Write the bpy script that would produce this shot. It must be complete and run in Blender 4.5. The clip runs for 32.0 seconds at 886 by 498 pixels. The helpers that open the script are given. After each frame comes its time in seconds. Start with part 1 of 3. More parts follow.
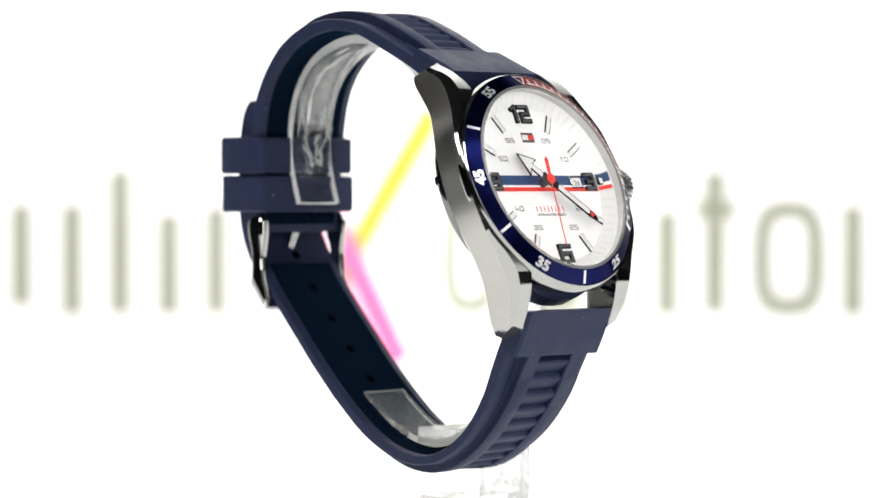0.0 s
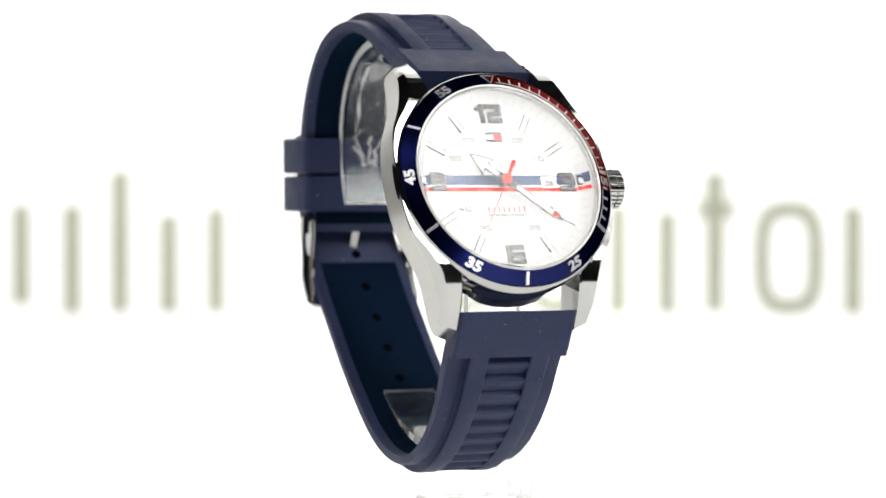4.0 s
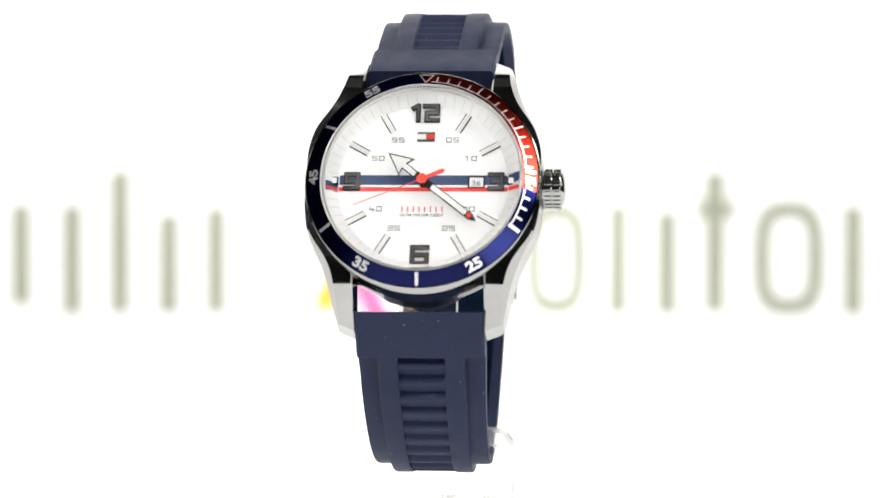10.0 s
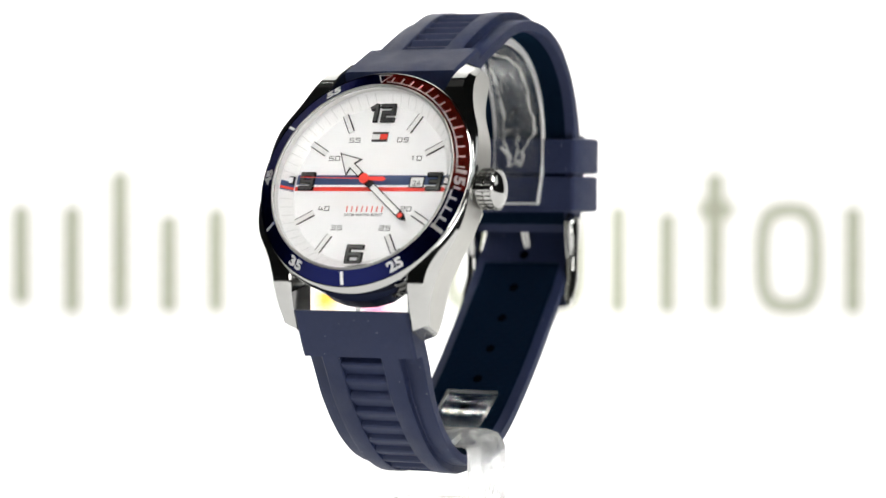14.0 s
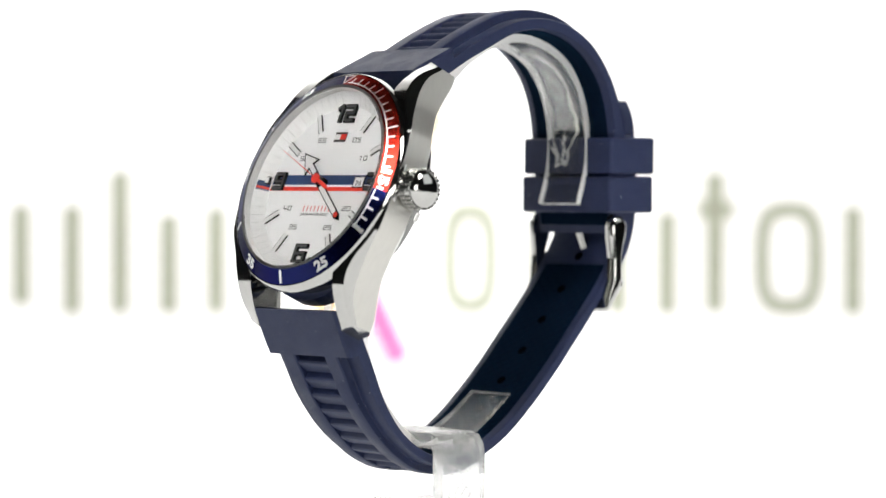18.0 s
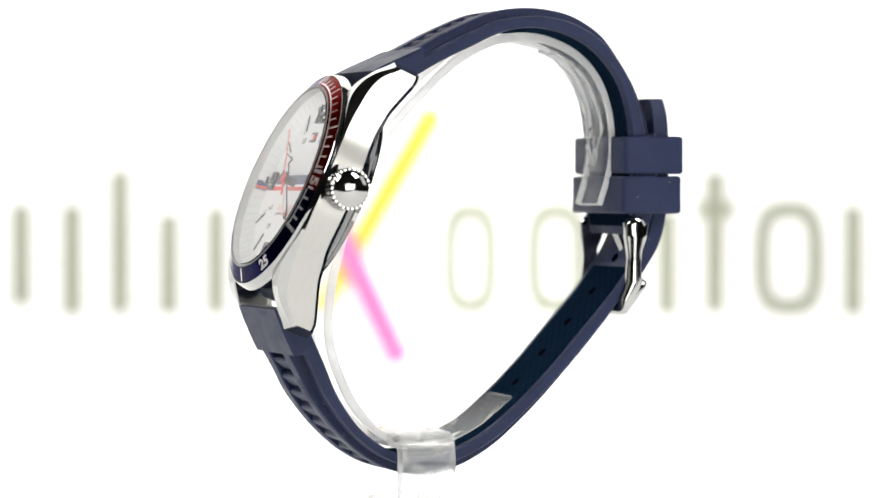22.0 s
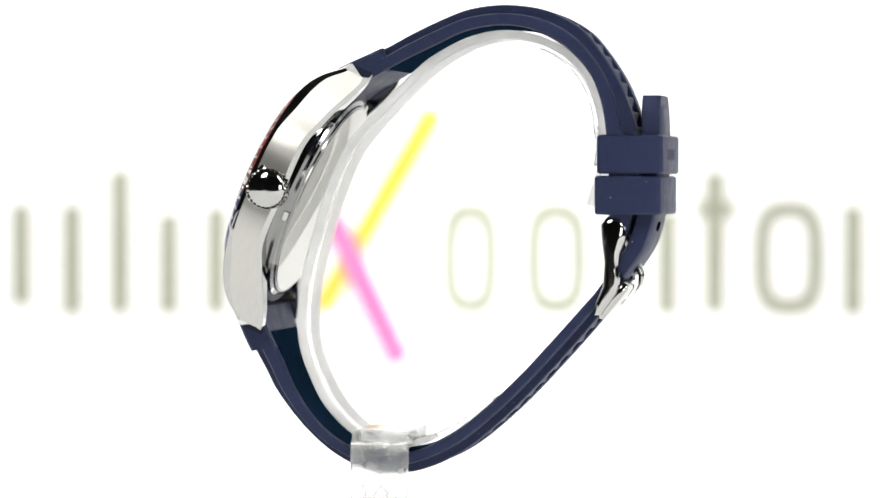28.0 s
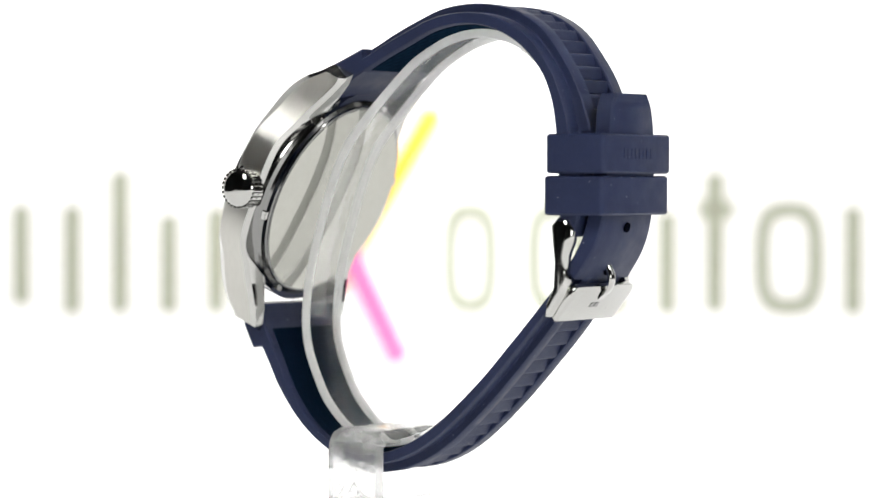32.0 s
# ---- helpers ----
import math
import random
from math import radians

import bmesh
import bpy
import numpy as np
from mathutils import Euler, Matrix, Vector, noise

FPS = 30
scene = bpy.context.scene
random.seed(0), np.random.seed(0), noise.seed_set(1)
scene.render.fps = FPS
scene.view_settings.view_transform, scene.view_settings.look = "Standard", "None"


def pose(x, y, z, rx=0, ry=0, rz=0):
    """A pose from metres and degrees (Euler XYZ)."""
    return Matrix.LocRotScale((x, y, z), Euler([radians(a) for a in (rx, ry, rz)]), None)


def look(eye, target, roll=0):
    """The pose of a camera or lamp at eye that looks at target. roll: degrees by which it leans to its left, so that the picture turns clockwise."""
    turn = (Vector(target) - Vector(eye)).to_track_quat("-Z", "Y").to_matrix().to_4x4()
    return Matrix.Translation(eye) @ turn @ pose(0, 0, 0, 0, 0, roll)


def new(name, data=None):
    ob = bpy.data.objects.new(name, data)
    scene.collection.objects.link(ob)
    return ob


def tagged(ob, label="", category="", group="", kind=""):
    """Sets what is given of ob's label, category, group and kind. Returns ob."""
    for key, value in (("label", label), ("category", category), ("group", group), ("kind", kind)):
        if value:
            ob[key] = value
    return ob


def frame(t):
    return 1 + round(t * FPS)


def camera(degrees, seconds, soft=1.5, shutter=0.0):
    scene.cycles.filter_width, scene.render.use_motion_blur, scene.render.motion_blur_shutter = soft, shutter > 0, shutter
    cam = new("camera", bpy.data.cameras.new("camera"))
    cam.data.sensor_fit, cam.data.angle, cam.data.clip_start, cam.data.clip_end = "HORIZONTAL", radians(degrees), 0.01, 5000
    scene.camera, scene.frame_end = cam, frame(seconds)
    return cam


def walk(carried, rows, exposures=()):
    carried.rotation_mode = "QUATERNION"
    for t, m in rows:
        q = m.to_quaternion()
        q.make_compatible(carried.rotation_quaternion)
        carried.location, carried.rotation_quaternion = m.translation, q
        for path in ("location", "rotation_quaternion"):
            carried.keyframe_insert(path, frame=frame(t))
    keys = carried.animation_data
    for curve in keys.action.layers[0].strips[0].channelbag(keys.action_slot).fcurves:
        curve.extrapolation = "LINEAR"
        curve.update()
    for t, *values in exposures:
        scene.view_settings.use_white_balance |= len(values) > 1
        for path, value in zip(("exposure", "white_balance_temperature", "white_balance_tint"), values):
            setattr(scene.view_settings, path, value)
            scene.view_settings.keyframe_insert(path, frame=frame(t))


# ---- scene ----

# ---------------------------------------------------------------- camera
CAM_H = 0.0617
EYE = (0.0, -0.5915, CAM_H)
YAW, TILT, LEAN = radians(0.2897), radians(1.2234), 0.0965
AIM = (EYE[0] + math.sin(YAW) * math.cos(TILT), EYE[1] + math.cos(YAW) * math.cos(TILT), EYE[2] - math.sin(TILT))
cam = camera(16.104, 32.0, soft=1.5)
cam.data.dof.use_dof = True
cam.data.dof.focus_distance = 0.575
cam.data.dof.aperture_fstop = 13.5
walk(cam, [(0.0, look(EYE, AIM, LEAN)), (32.0, look(EYE, AIM, LEAN))])

# ---------------------------------------------------------------- world
world = bpy.data.worlds.new("dim_studio")
world.use_nodes = True
world.node_tree.nodes["Background"].inputs[0].default_value = (0.5, 0.52, 0.55, 1)
world.node_tree.nodes["Background"].inputs[1].default_value = 0.05
scene.world = world
scene.view_settings.exposure = 0.0

KEY_GLOW = 35.0
LEFT_GLOW = 32.0
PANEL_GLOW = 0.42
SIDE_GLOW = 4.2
TABLE_GLOW = 1.12
BACK_GLOW = 13.5


# ---------------------------------------------------------------- materials
def material(name, color, rough=0.5, metal=0.0, grain=0.0, grain_size=2000.0, bump=0.0, bump_size=4000.0,
             coat=0.0, transmission=0.0, ior=1.45, stretch=(1, 1, 1), rough_var=0.0, specular=0.5):
    """Principled surface with colour grain, roughness wear and a fine relief; sizes are cycles per metre."""
    m = bpy.data.materials.new(name)
    m.use_nodes = True
    nt = m.node_tree
    b = nt.nodes["Principled BSDF"]
    b.inputs["Base Color"].default_value = (*color, 1)
    b.inputs["Roughness"].default_value = rough
    b.inputs["Metallic"].default_value = metal
    b.inputs["IOR"].default_value = ior
    b.inputs["Coat Weight"].default_value = coat
    b.inputs["Coat Roughness"].default_value = 0.03
    b.inputs["Transmission Weight"].default_value = transmission
    b.inputs["Specular IOR Level"].default_value = specular
    if not (grain or bump or rough_var):
        return m
    co = nt.nodes.new("ShaderNodeTexCoord")
    mp = nt.nodes.new("ShaderNodeMapping")
    mp.inputs["Scale"].default_value = stretch
    nt.links.new(co.outputs["Object"], mp.inputs[0])

    def noise_at(size, detail=4.0):
        n = nt.nodes.new("ShaderNodeTexNoise")
        n.inputs["Scale"].default_value = size
        n.inputs["Detail"].default_value = detail
        nt.links.new(mp.outputs[0], n.inputs["Vector"])
        return n.outputs["Fac"]

    if grain:
        fine, wide = noise_at(grain_size), noise_at(grain_size / 14, 2.0)
        add = nt.nodes.new("ShaderNodeMath")
        add.operation = "ADD"
        nt.links.new(fine, add.inputs[0])
        nt.links.new(wide, add.inputs[1])
        ramp = nt.nodes.new("ShaderNodeMapRange")
        ramp.inputs[1].default_value, ramp.inputs[2].default_value = 0.6, 1.4
        ramp.inputs[3].default_value, ramp.inputs[4].default_value = 1 - grain, 1 + grain
        nt.links.new(add.outputs[0], ramp.inputs[0])
        mul = nt.nodes.new("ShaderNodeVectorMath")
        mul.operation = "SCALE"
        mul.inputs[0].default_value = color
        nt.links.new(ramp.outputs[0], mul.inputs["Scale"])
        nt.links.new(mul.outputs[0], b.inputs["Base Color"])
    if rough_var:
        ramp = nt.nodes.new("ShaderNodeMapRange")
        ramp.inputs[1].default_value, ramp.inputs[2].default_value = 0.3, 0.7
        ramp.inputs[3].default_value, ramp.inputs[4].default_value = max(rough - rough_var, 0.01), rough + rough_var
        nt.links.new(noise_at(grain_size / 5), ramp.inputs[0])
        nt.links.new(ramp.outputs[0], b.inputs["Roughness"])
    if bump:
        bn = nt.nodes.new("ShaderNodeBump")
        bn.inputs["Strength"].default_value = bump
        bn.inputs["Distance"].default_value = 0.0001
        nt.links.new(noise_at(bump_size, 6.0), bn.inputs["Height"])
        nt.links.new(bn.outputs[0], b.inputs["Normal"])
    return m


def lined_rubber(name, color):
    """Rubber with a pressed diamond pattern, for the inner face of the strap."""
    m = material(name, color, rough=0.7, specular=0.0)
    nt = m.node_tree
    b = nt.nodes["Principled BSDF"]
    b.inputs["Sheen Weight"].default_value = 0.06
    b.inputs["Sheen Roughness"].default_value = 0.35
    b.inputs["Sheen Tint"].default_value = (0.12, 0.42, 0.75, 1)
    co = nt.nodes.new("ShaderNodeTexCoord")
    heights = []
    for turn in (45, -45):
        mp = nt.nodes.new("ShaderNodeMapping")
        mp.inputs["Rotation"].default_value = (0, 0, radians(turn))
        wv = nt.nodes.new("ShaderNodeTexWave")
        wv.inputs["Scale"].default_value = 0.16
        wv.inputs["Distortion"].default_value = 0.4
        nt.links.new(co.outputs["UV"], mp.inputs[0])
        nt.links.new(mp.outputs[0], wv.inputs["Vector"])
        heights.append(wv.outputs["Fac"])
    mx = nt.nodes.new("ShaderNodeMath")
    mx.operation = "MAXIMUM"
    nt.links.new(heights[0], mx.inputs[0])
    nt.links.new(heights[1], mx.inputs[1])
    bn = nt.nodes.new("ShaderNodeBump")
    bn.inputs["Strength"].default_value = 0.5
    bn.inputs["Distance"].default_value = 0.0002
    nt.links.new(mx.outputs[0], bn.inputs["Height"])
    nt.links.new(bn.outputs[0], nt.nodes["Principled BSDF"].inputs["Normal"])
    return m


def clear_plastic(name, see_through, rough, haze, mottle=0.7):
    """Clear acrylic: glass, part of it unbent, with a little milky haze."""
    m = material(name, (0.98, 0.985, 0.98), rough=rough, transmission=1.0, ior=1.49)
    nt = m.node_tree
    b = nt.nodes["Principled BSDF"]
    tr = nt.nodes.new("ShaderNodeBsdfTransparent")
    df = nt.nodes.new("ShaderNodeBsdfTranslucent")
    df.inputs[0].default_value = (0.97, 0.975, 0.96, 1)
    d2 = nt.nodes.new("ShaderNodeBsdfDiffuse")
    d2.inputs[0].default_value = (0.95, 0.955, 0.94, 1)
    co = nt.nodes.new("ShaderNodeTexCoord")
    ns = nt.nodes.new("ShaderNodeTexNoise")
    ns.inputs["Scale"].default_value = 260
    ns.inputs["Detail"].default_value = 5
    nt.links.new(co.outputs["Object"], ns.inputs["Vector"])
    rg = nt.nodes.new("ShaderNodeMapRange")
    rg.inputs[1].default_value, rg.inputs[2].default_value = 0.35, 0.75
    rg.inputs[3].default_value, rg.inputs[4].default_value = haze * (1 - mottle), haze * (1 + mottle)
    nt.links.new(ns.outputs["Fac"], rg.inputs[0])
    m0, m1, m2 = (nt.nodes.new("ShaderNodeMixShader") for _ in range(3))
    m0.inputs[0].default_value, m2.inputs[0].default_value = 0.5, see_through
    nt.links.new(df.outputs[0], m0.inputs[1])
    nt.links.new(d2.outputs[0], m0.inputs[2])
    nt.links.new(b.outputs[0], m2.inputs[1])
    nt.links.new(tr.outputs[0], m2.inputs[2])
    nt.links.new(rg.outputs[0], m1.inputs[0])
    nt.links.new(m2.outputs[0], m1.inputs[1])
    nt.links.new(m0.outputs[0], m1.inputs[2])
    nt.links.new(m1.outputs[0], nt.nodes["Material Output"].inputs[0])
    return m


def glowing(name, color, strength, base=0.8):
    m = bpy.data.materials.new(name)
    m.use_nodes = True
    b = m.node_tree.nodes["Principled BSDF"]
    b.inputs["Base Color"].default_value = (base, base, base, 1)
    b.inputs["Emission Color"].default_value = (*color, 1)
    b.inputs["Emission Strength"].default_value = strength
    return m


def hot_centre(m, half, edge):
    """Lets a diffuser glow strongest along its tube, falling off towards its long edges."""
    nt = m.node_tree
    b = nt.nodes["Principled BSDF"]
    co = nt.nodes.new("ShaderNodeTexCoord")
    sx = nt.nodes.new("ShaderNodeSeparateXYZ")
    ab = nt.nodes.new("ShaderNodeMath")
    ab.operation = "ABSOLUTE"
    rg = nt.nodes.new("ShaderNodeMapRange")
    rg.interpolation_type = "SMOOTHSTEP"
    full = b.inputs["Emission Strength"].default_value
    rg.inputs[1].default_value, rg.inputs[2].default_value, rg.inputs[3].default_value, rg.inputs[4].default_value = 0.0, half, full, full * edge
    nt.links.new(co.outputs["Object"], sx.inputs[0])
    nt.links.new(sx.outputs[0], ab.inputs[0])
    nt.links.new(ab.outputs[0], rg.inputs[0])
    nt.links.new(rg.outputs[0], b.inputs["Emission Strength"])


def dusty(m, size=620.0, amount=0.63):
    """Adds sparse pale lint specks to a plain material."""
    nt = m.node_tree
    b = nt.nodes["Principled BSDF"]
    src = b.inputs["Base Color"].links[0].from_socket
    co = nt.nodes.new("ShaderNodeTexCoord")
    vo = nt.nodes.new("ShaderNodeTexVoronoi")
    vo.inputs["Scale"].default_value = size
    nt.links.new(co.outputs["Object"], vo.inputs["Vector"])
    sp = nt.nodes.new("ShaderNodeMapRange")
    sp.inputs[1].default_value, sp.inputs[2].default_value, sp.inputs[3].default_value, sp.inputs[4].default_value = 0.03, 0.07, 1.0, 0.0
    nt.links.new(vo.outputs["Distance"], sp.inputs[0])
    ns = nt.nodes.new("ShaderNodeTexNoise")
    ns.inputs["Scale"].default_value = 300
    nt.links.new(co.outputs["Object"], ns.inputs["Vector"])
    th = nt.nodes.new("ShaderNodeMapRange")
    th.inputs[1].default_value, th.inputs[2].default_value = amount - 0.18, amount - 0.08
    nt.links.new(ns.outputs["Fac"], th.inputs[0])
    mu = nt.nodes.new("ShaderNodeMath")
    mu.operation = "MULTIPLY"
    nt.links.new(sp.outputs[0], mu.inputs[0])
    nt.links.new(th.outputs[0], mu.inputs[1])
    mx = nt.nodes.new("ShaderNodeMix")
    mx.data_type = "RGBA"
    mx.inputs["B"].default_value = (0.35, 0.36, 0.4, 1)
    nt.links.new(mu.outputs[0], mx.inputs["Factor"])
    nt.links.new(src, mx.inputs["A"])
    nt.links.new(mx.outputs["Result"], b.inputs["Base Color"])


RUBBER = material("navy_rubber", (0.0114, 0.0180, 0.052), rough=0.52, specular=0.31, grain=0.12, grain_size=1500, bump=0.25, bump_size=9000, rough_var=0.06)
dusty(RUBBER)
# darker than the strap's rubber: shade inside the loop is put into this base
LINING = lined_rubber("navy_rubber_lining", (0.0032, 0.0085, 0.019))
# near-black plugs stand in for the shade inside the buckle holes
HOLE_SHADE = material("hole_shade", (0.002, 0.0025, 0.005), rough=0.9, specular=0.0)
STEEL = material("polished_steel", (0.46, 0.46, 0.445), rough=0.08, metal=1.0, rough_var=0.025, grain=0.02, grain_size=900)
BRUSHED = material("brushed_steel", (0.50, 0.495, 0.465), rough=0.31, metal=1.0, grain=0.05, grain_size=1200, bump=0.4, bump_size=9000,
                   stretch=(1, 0.006, 1), rough_var=0.02)
SATIN = material("satin_grey_steel", (0.27, 0.27, 0.26), rough=0.42, metal=1.0, grain=0.04, grain_size=700, rough_var=0.04)
PLATE = material("polished_back_plate", (0.42, 0.42, 0.385), rough=0.07, metal=1.0, grain=0.03, grain_size=700, rough_var=0.03)
# base darkened: the case back's dark reflection is put into the colour
DARKENED_STEEL = material("darkened_polished_steel", (0.24, 0.24, 0.236), rough=0.12, metal=1.0, rough_var=0.04, grain=0.03, grain_size=900)
NAVY_GLOSS = material("navy_anodised_metal", (0.007, 0.011, 0.078), rough=0.19, metal=0.98, coat=0.15, grain=0.05)
RED_GLOSS = material("red_anodised_metal", (0.29, 0.019, 0.010), rough=0.26, metal=0.97, specular=0.25, coat=0.15, grain=0.05)
for anodised, tint in ((NAVY_GLOSS, (0.08, 0.1, 0.3)), (RED_GLOSS, (0.29, 0.04, 0.034))):
    anodised.node_tree.nodes["Principled BSDF"].inputs["Specular Tint"].default_value = (*tint, 1)
WHITE_INK = material("white_ink", (0.78, 0.78, 0.77), rough=0.4, grain=0.03)
SILVER_INK = material("silver_print", (0.85, 0.85, 0.84), rough=0.3, metal=0.9, grain=0.03)
DIAL_WHITE = material("silver_white_lacquer", (0.92, 0.92, 0.92), rough=0.42, metal=0.0, grain=0.015, grain_size=3000, rough_var=0.05)
FLANGE_WHITE = material("satin_white_ring", (0.77, 0.77, 0.765), rough=0.38, grain=0.015, grain_size=3000, rough_var=0.05)
INNER_GREY = material("pale_grey_ring", (0.56, 0.56, 0.55), rough=0.35, metal=0.4, grain=0.03, grain_size=900)
DIAL_NAVY = material("navy_ink", (0.02, 0.045, 0.13), rough=0.4, grain=0.05)
DIAL_RED = material("red_ink", (0.74, 0.035, 0.02), rough=0.4, grain=0.04)
DARK_INK = material("dark_grey_ink", (0.05, 0.05, 0.05), rough=0.35, grain=0.08)
GREY_INK = material("grey_ink", (0.54, 0.54, 0.53), rough=0.4, grain=0.05)
BLACK_METAL = material("black_nickel", (0.07, 0.07, 0.072), rough=0.25, metal=0.8, grain=0.08)
CRYSTAL = material("coated_mineral_glass", (1, 1, 1), rough=0.0, transmission=1.0, ior=1.17)
ACRYLIC = clear_plastic("clear_acrylic", 0.85, 0.01, 0.015)
FROSTED = clear_plastic("sawn_acrylic_edge", 0.7, 0.25, 0.92, 0.05)
# milky share holds scuffs plus the bracket's grey reflection, put in as haze
WORN_REFLECT = clear_plastic("scuffed_reflect_acrylic", 0.35, 0.05, 0.22)
SAWN = clear_plastic("polished_acrylic_edge", 0.15, 0.06, 0.22, 0.3)
RESIDUE = clear_plastic("tape_residue", 0.8, 0.1, 0.06)
RESIDUE_EDGE = clear_plastic("curled_tape", 0.6, 0.2, 0.38)
TABLE_WHITE = glowing("backlit_white_acrylic", (1.0, 0.995, 0.98), TABLE_GLOW, 0.12)
BOARD_WHITE = material("white_print_board", (0.86, 0.86, 0.86), rough=0.6, grain=0.01, grain_size=300)
PRINT_GREY = material("grey_green_print", (0.30, 0.31, 0.235), rough=0.6, grain=0.03, grain_size=300)
PRINT_YELLOW = material("yellow_print", (0.80, 0.41, 0.045), rough=0.6, grain=0.02, grain_size=300)
PRINT_PINK = material("pink_print", (0.80, 0.135, 0.31), rough=0.6, grain=0.02, grain_size=300)
STUDIO_DARK = material("dark_studio_paint", (0.05, 0.05, 0.052), rough=0.8, grain=0.15, grain_size=6)
BLACK_CLOTH = material("black_softbox_cloth", (0.02, 0.02, 0.02), rough=0.8, grain=0.1, grain_size=60)
KEY_LIGHT = glowing("softbox_glow", (1.0, 0.985, 0.96), KEY_GLOW)
LEFT_LIGHT = glowing("left_softbox_glow", (1.0, 0.985, 0.96), LEFT_GLOW)
hot_centre(LEFT_LIGHT, 0.115, 0.12)
hot_centre(KEY_LIGHT, 0.115, 0.12)
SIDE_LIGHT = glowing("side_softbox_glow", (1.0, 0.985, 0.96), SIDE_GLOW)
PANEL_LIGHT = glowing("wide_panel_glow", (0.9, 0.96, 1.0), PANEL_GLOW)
BACK_LIGHT = glowing("backdrop_lamp_glow", (1.0, 0.99, 0.97), BACK_GLOW)


# ---------------------------------------------------------------- mesh helpers (millimetres in, metres out)
MM = 0.001


def part(name, bm, mat, parent=None, label="", at=None, smooth=None):
    """Link a bmesh as one mesh object under a thing or a part."""
    bmesh.ops.recalc_face_normals(bm, faces=bm.faces)
    me = bpy.data.meshes.new(name)
    bmesh.ops.scale(bm, vec=(MM, MM, MM), verts=bm.verts)
    bm.to_mesh(me)
    bm.free()
    for mt in (mat if isinstance(mat, (list, tuple)) else (mat,)):
        me.materials.append(mt)
    if smooth is not None:
        for p in me.polygons:
            p.use_smooth = True
        me.set_sharp_from_angle(angle=radians(smooth))
    ob = new(name, me)
    if parent:
        ob.parent = parent
    if at is not None:
        ob.matrix_basis = at
    return tagged(ob, label)


def twin(ob, at, name=""):
    """Another piece on the same mesh."""
    c = ob.copy()
    scene.collection.objects.link(c)
    c.matrix_basis = at
    return c


def shift(x, y, z, rz=0.0):
    """A pose from millimetres and a turn about z in degrees."""
    return pose(x * MM, y * MM, z * MM, 0, 0, rz)


def box(x0, x1, y0, y1, z0, z1, bevel=0.0, bm=None):
    bm = bm or bmesh.new()
    v = [bm.verts.new(c) for c in ((x0, y0, z0), (x1, y0, z0), (x1, y1, z0), (x0, y1, z0), (x0, y0, z1), (x1, y0, z1), (x1, y1, z1), (x0, y1, z1))]
    fs = [bm.faces.new([v[i] for i in q]) for q in ((3, 2, 1, 0), (4, 5, 6, 7), (0, 1, 5, 4), (1, 2, 6, 5), (2, 3, 7, 6), (3, 0, 4, 7))]
    if bevel:
        es = {e for f in fs for e in f.edges}
        bmesh.ops.bevel(bm, geom=list(es), offset=bevel, segments=2, profile=0.5, affect="EDGES")
    return bm


def loft(sections, closed=False, bm=None, cap=True):
    """Skin a list of equal-length rings of points."""
    bm = bm or bmesh.new()
    rings = [[bm.verts.new(p) for p in s] for s in sections]
    pairs = list(zip(rings, rings[1:])) + ([(rings[-1], rings[0])] if closed else [])
    n = len(rings[0])
    for a, b in pairs:
        for i in range(n):
            bm.faces.new((a[i], a[(i + 1) % n], b[(i + 1) % n], b[i]))
    if cap and not closed:
        bm.faces.new(rings[0][::-1])
        bm.faces.new(rings[-1])
    return bm


def lathe(profile, seg=96, start=0.0, end=360.0, bm=None, closed_profile=True):
    """Turn an (r, z) profile about z; angles run clockwise from +y."""
    bm = bm or bmesh.new()
    full = abs(end - start) >= 360
    k = seg if full else seg + 1
    rings = []
    for i in range(k):
        a = radians(start + (end - start) * i / seg)
        rings.append([(r * math.sin(a), r * math.cos(a), z) for r, z in profile])
    return loft(rings, closed=full, bm=bm, cap=not full)


def disc(r, z0, z1, seg=96, bm=None, bevel=0.0):
    bm = bm or bmesh.new()
    prof = [(r, z0), (r, z1 - bevel), (r - bevel, z1)] if bevel else [(r, z0), (r, z1)]
    rings = [[(rr * math.sin(2 * math.pi * i / seg), rr * math.cos(2 * math.pi * i / seg), z) for i in range(seg)] for rr, z in prof]
    return loft(rings, bm=bm)


def prism(points, z0, z1, bm=None):
    """A flat outline of (x, y) given a thickness."""
    return loft([[(x, y, z0) for x, y in points], [(x, y, z1) for x, y in points]], bm=bm)


def spline(pts, n):
    """n + 1 even points along a smooth curve through pts."""
    P = [np.array(p, float) for p in pts]
    P = [2 * P[0] - P[1]] + P + [2 * P[-1] - P[-2]]
    fine = []
    for i in range(1, len(P) - 2):
        a, b, c, d = P[i - 1:i + 3]
        for k in range(20):
            t = k / 20
            fine.append(0.5 * (2 * b + (c - a) * t + (2 * a - 5 * b + 4 * c - d) * t * t + (3 * b - a - 3 * c + d) * t ** 3))
    fine.append(P[-2])
    fine = np.array(fine)
    run = np.concatenate([[0], np.cumsum(np.linalg.norm(np.diff(fine, axis=0), axis=1))])
    s = np.linspace(0, run[-1], n + 1)
    return np.stack([np.interp(s, run, fine[:, j]) for j in range(fine.shape[1])], 1)


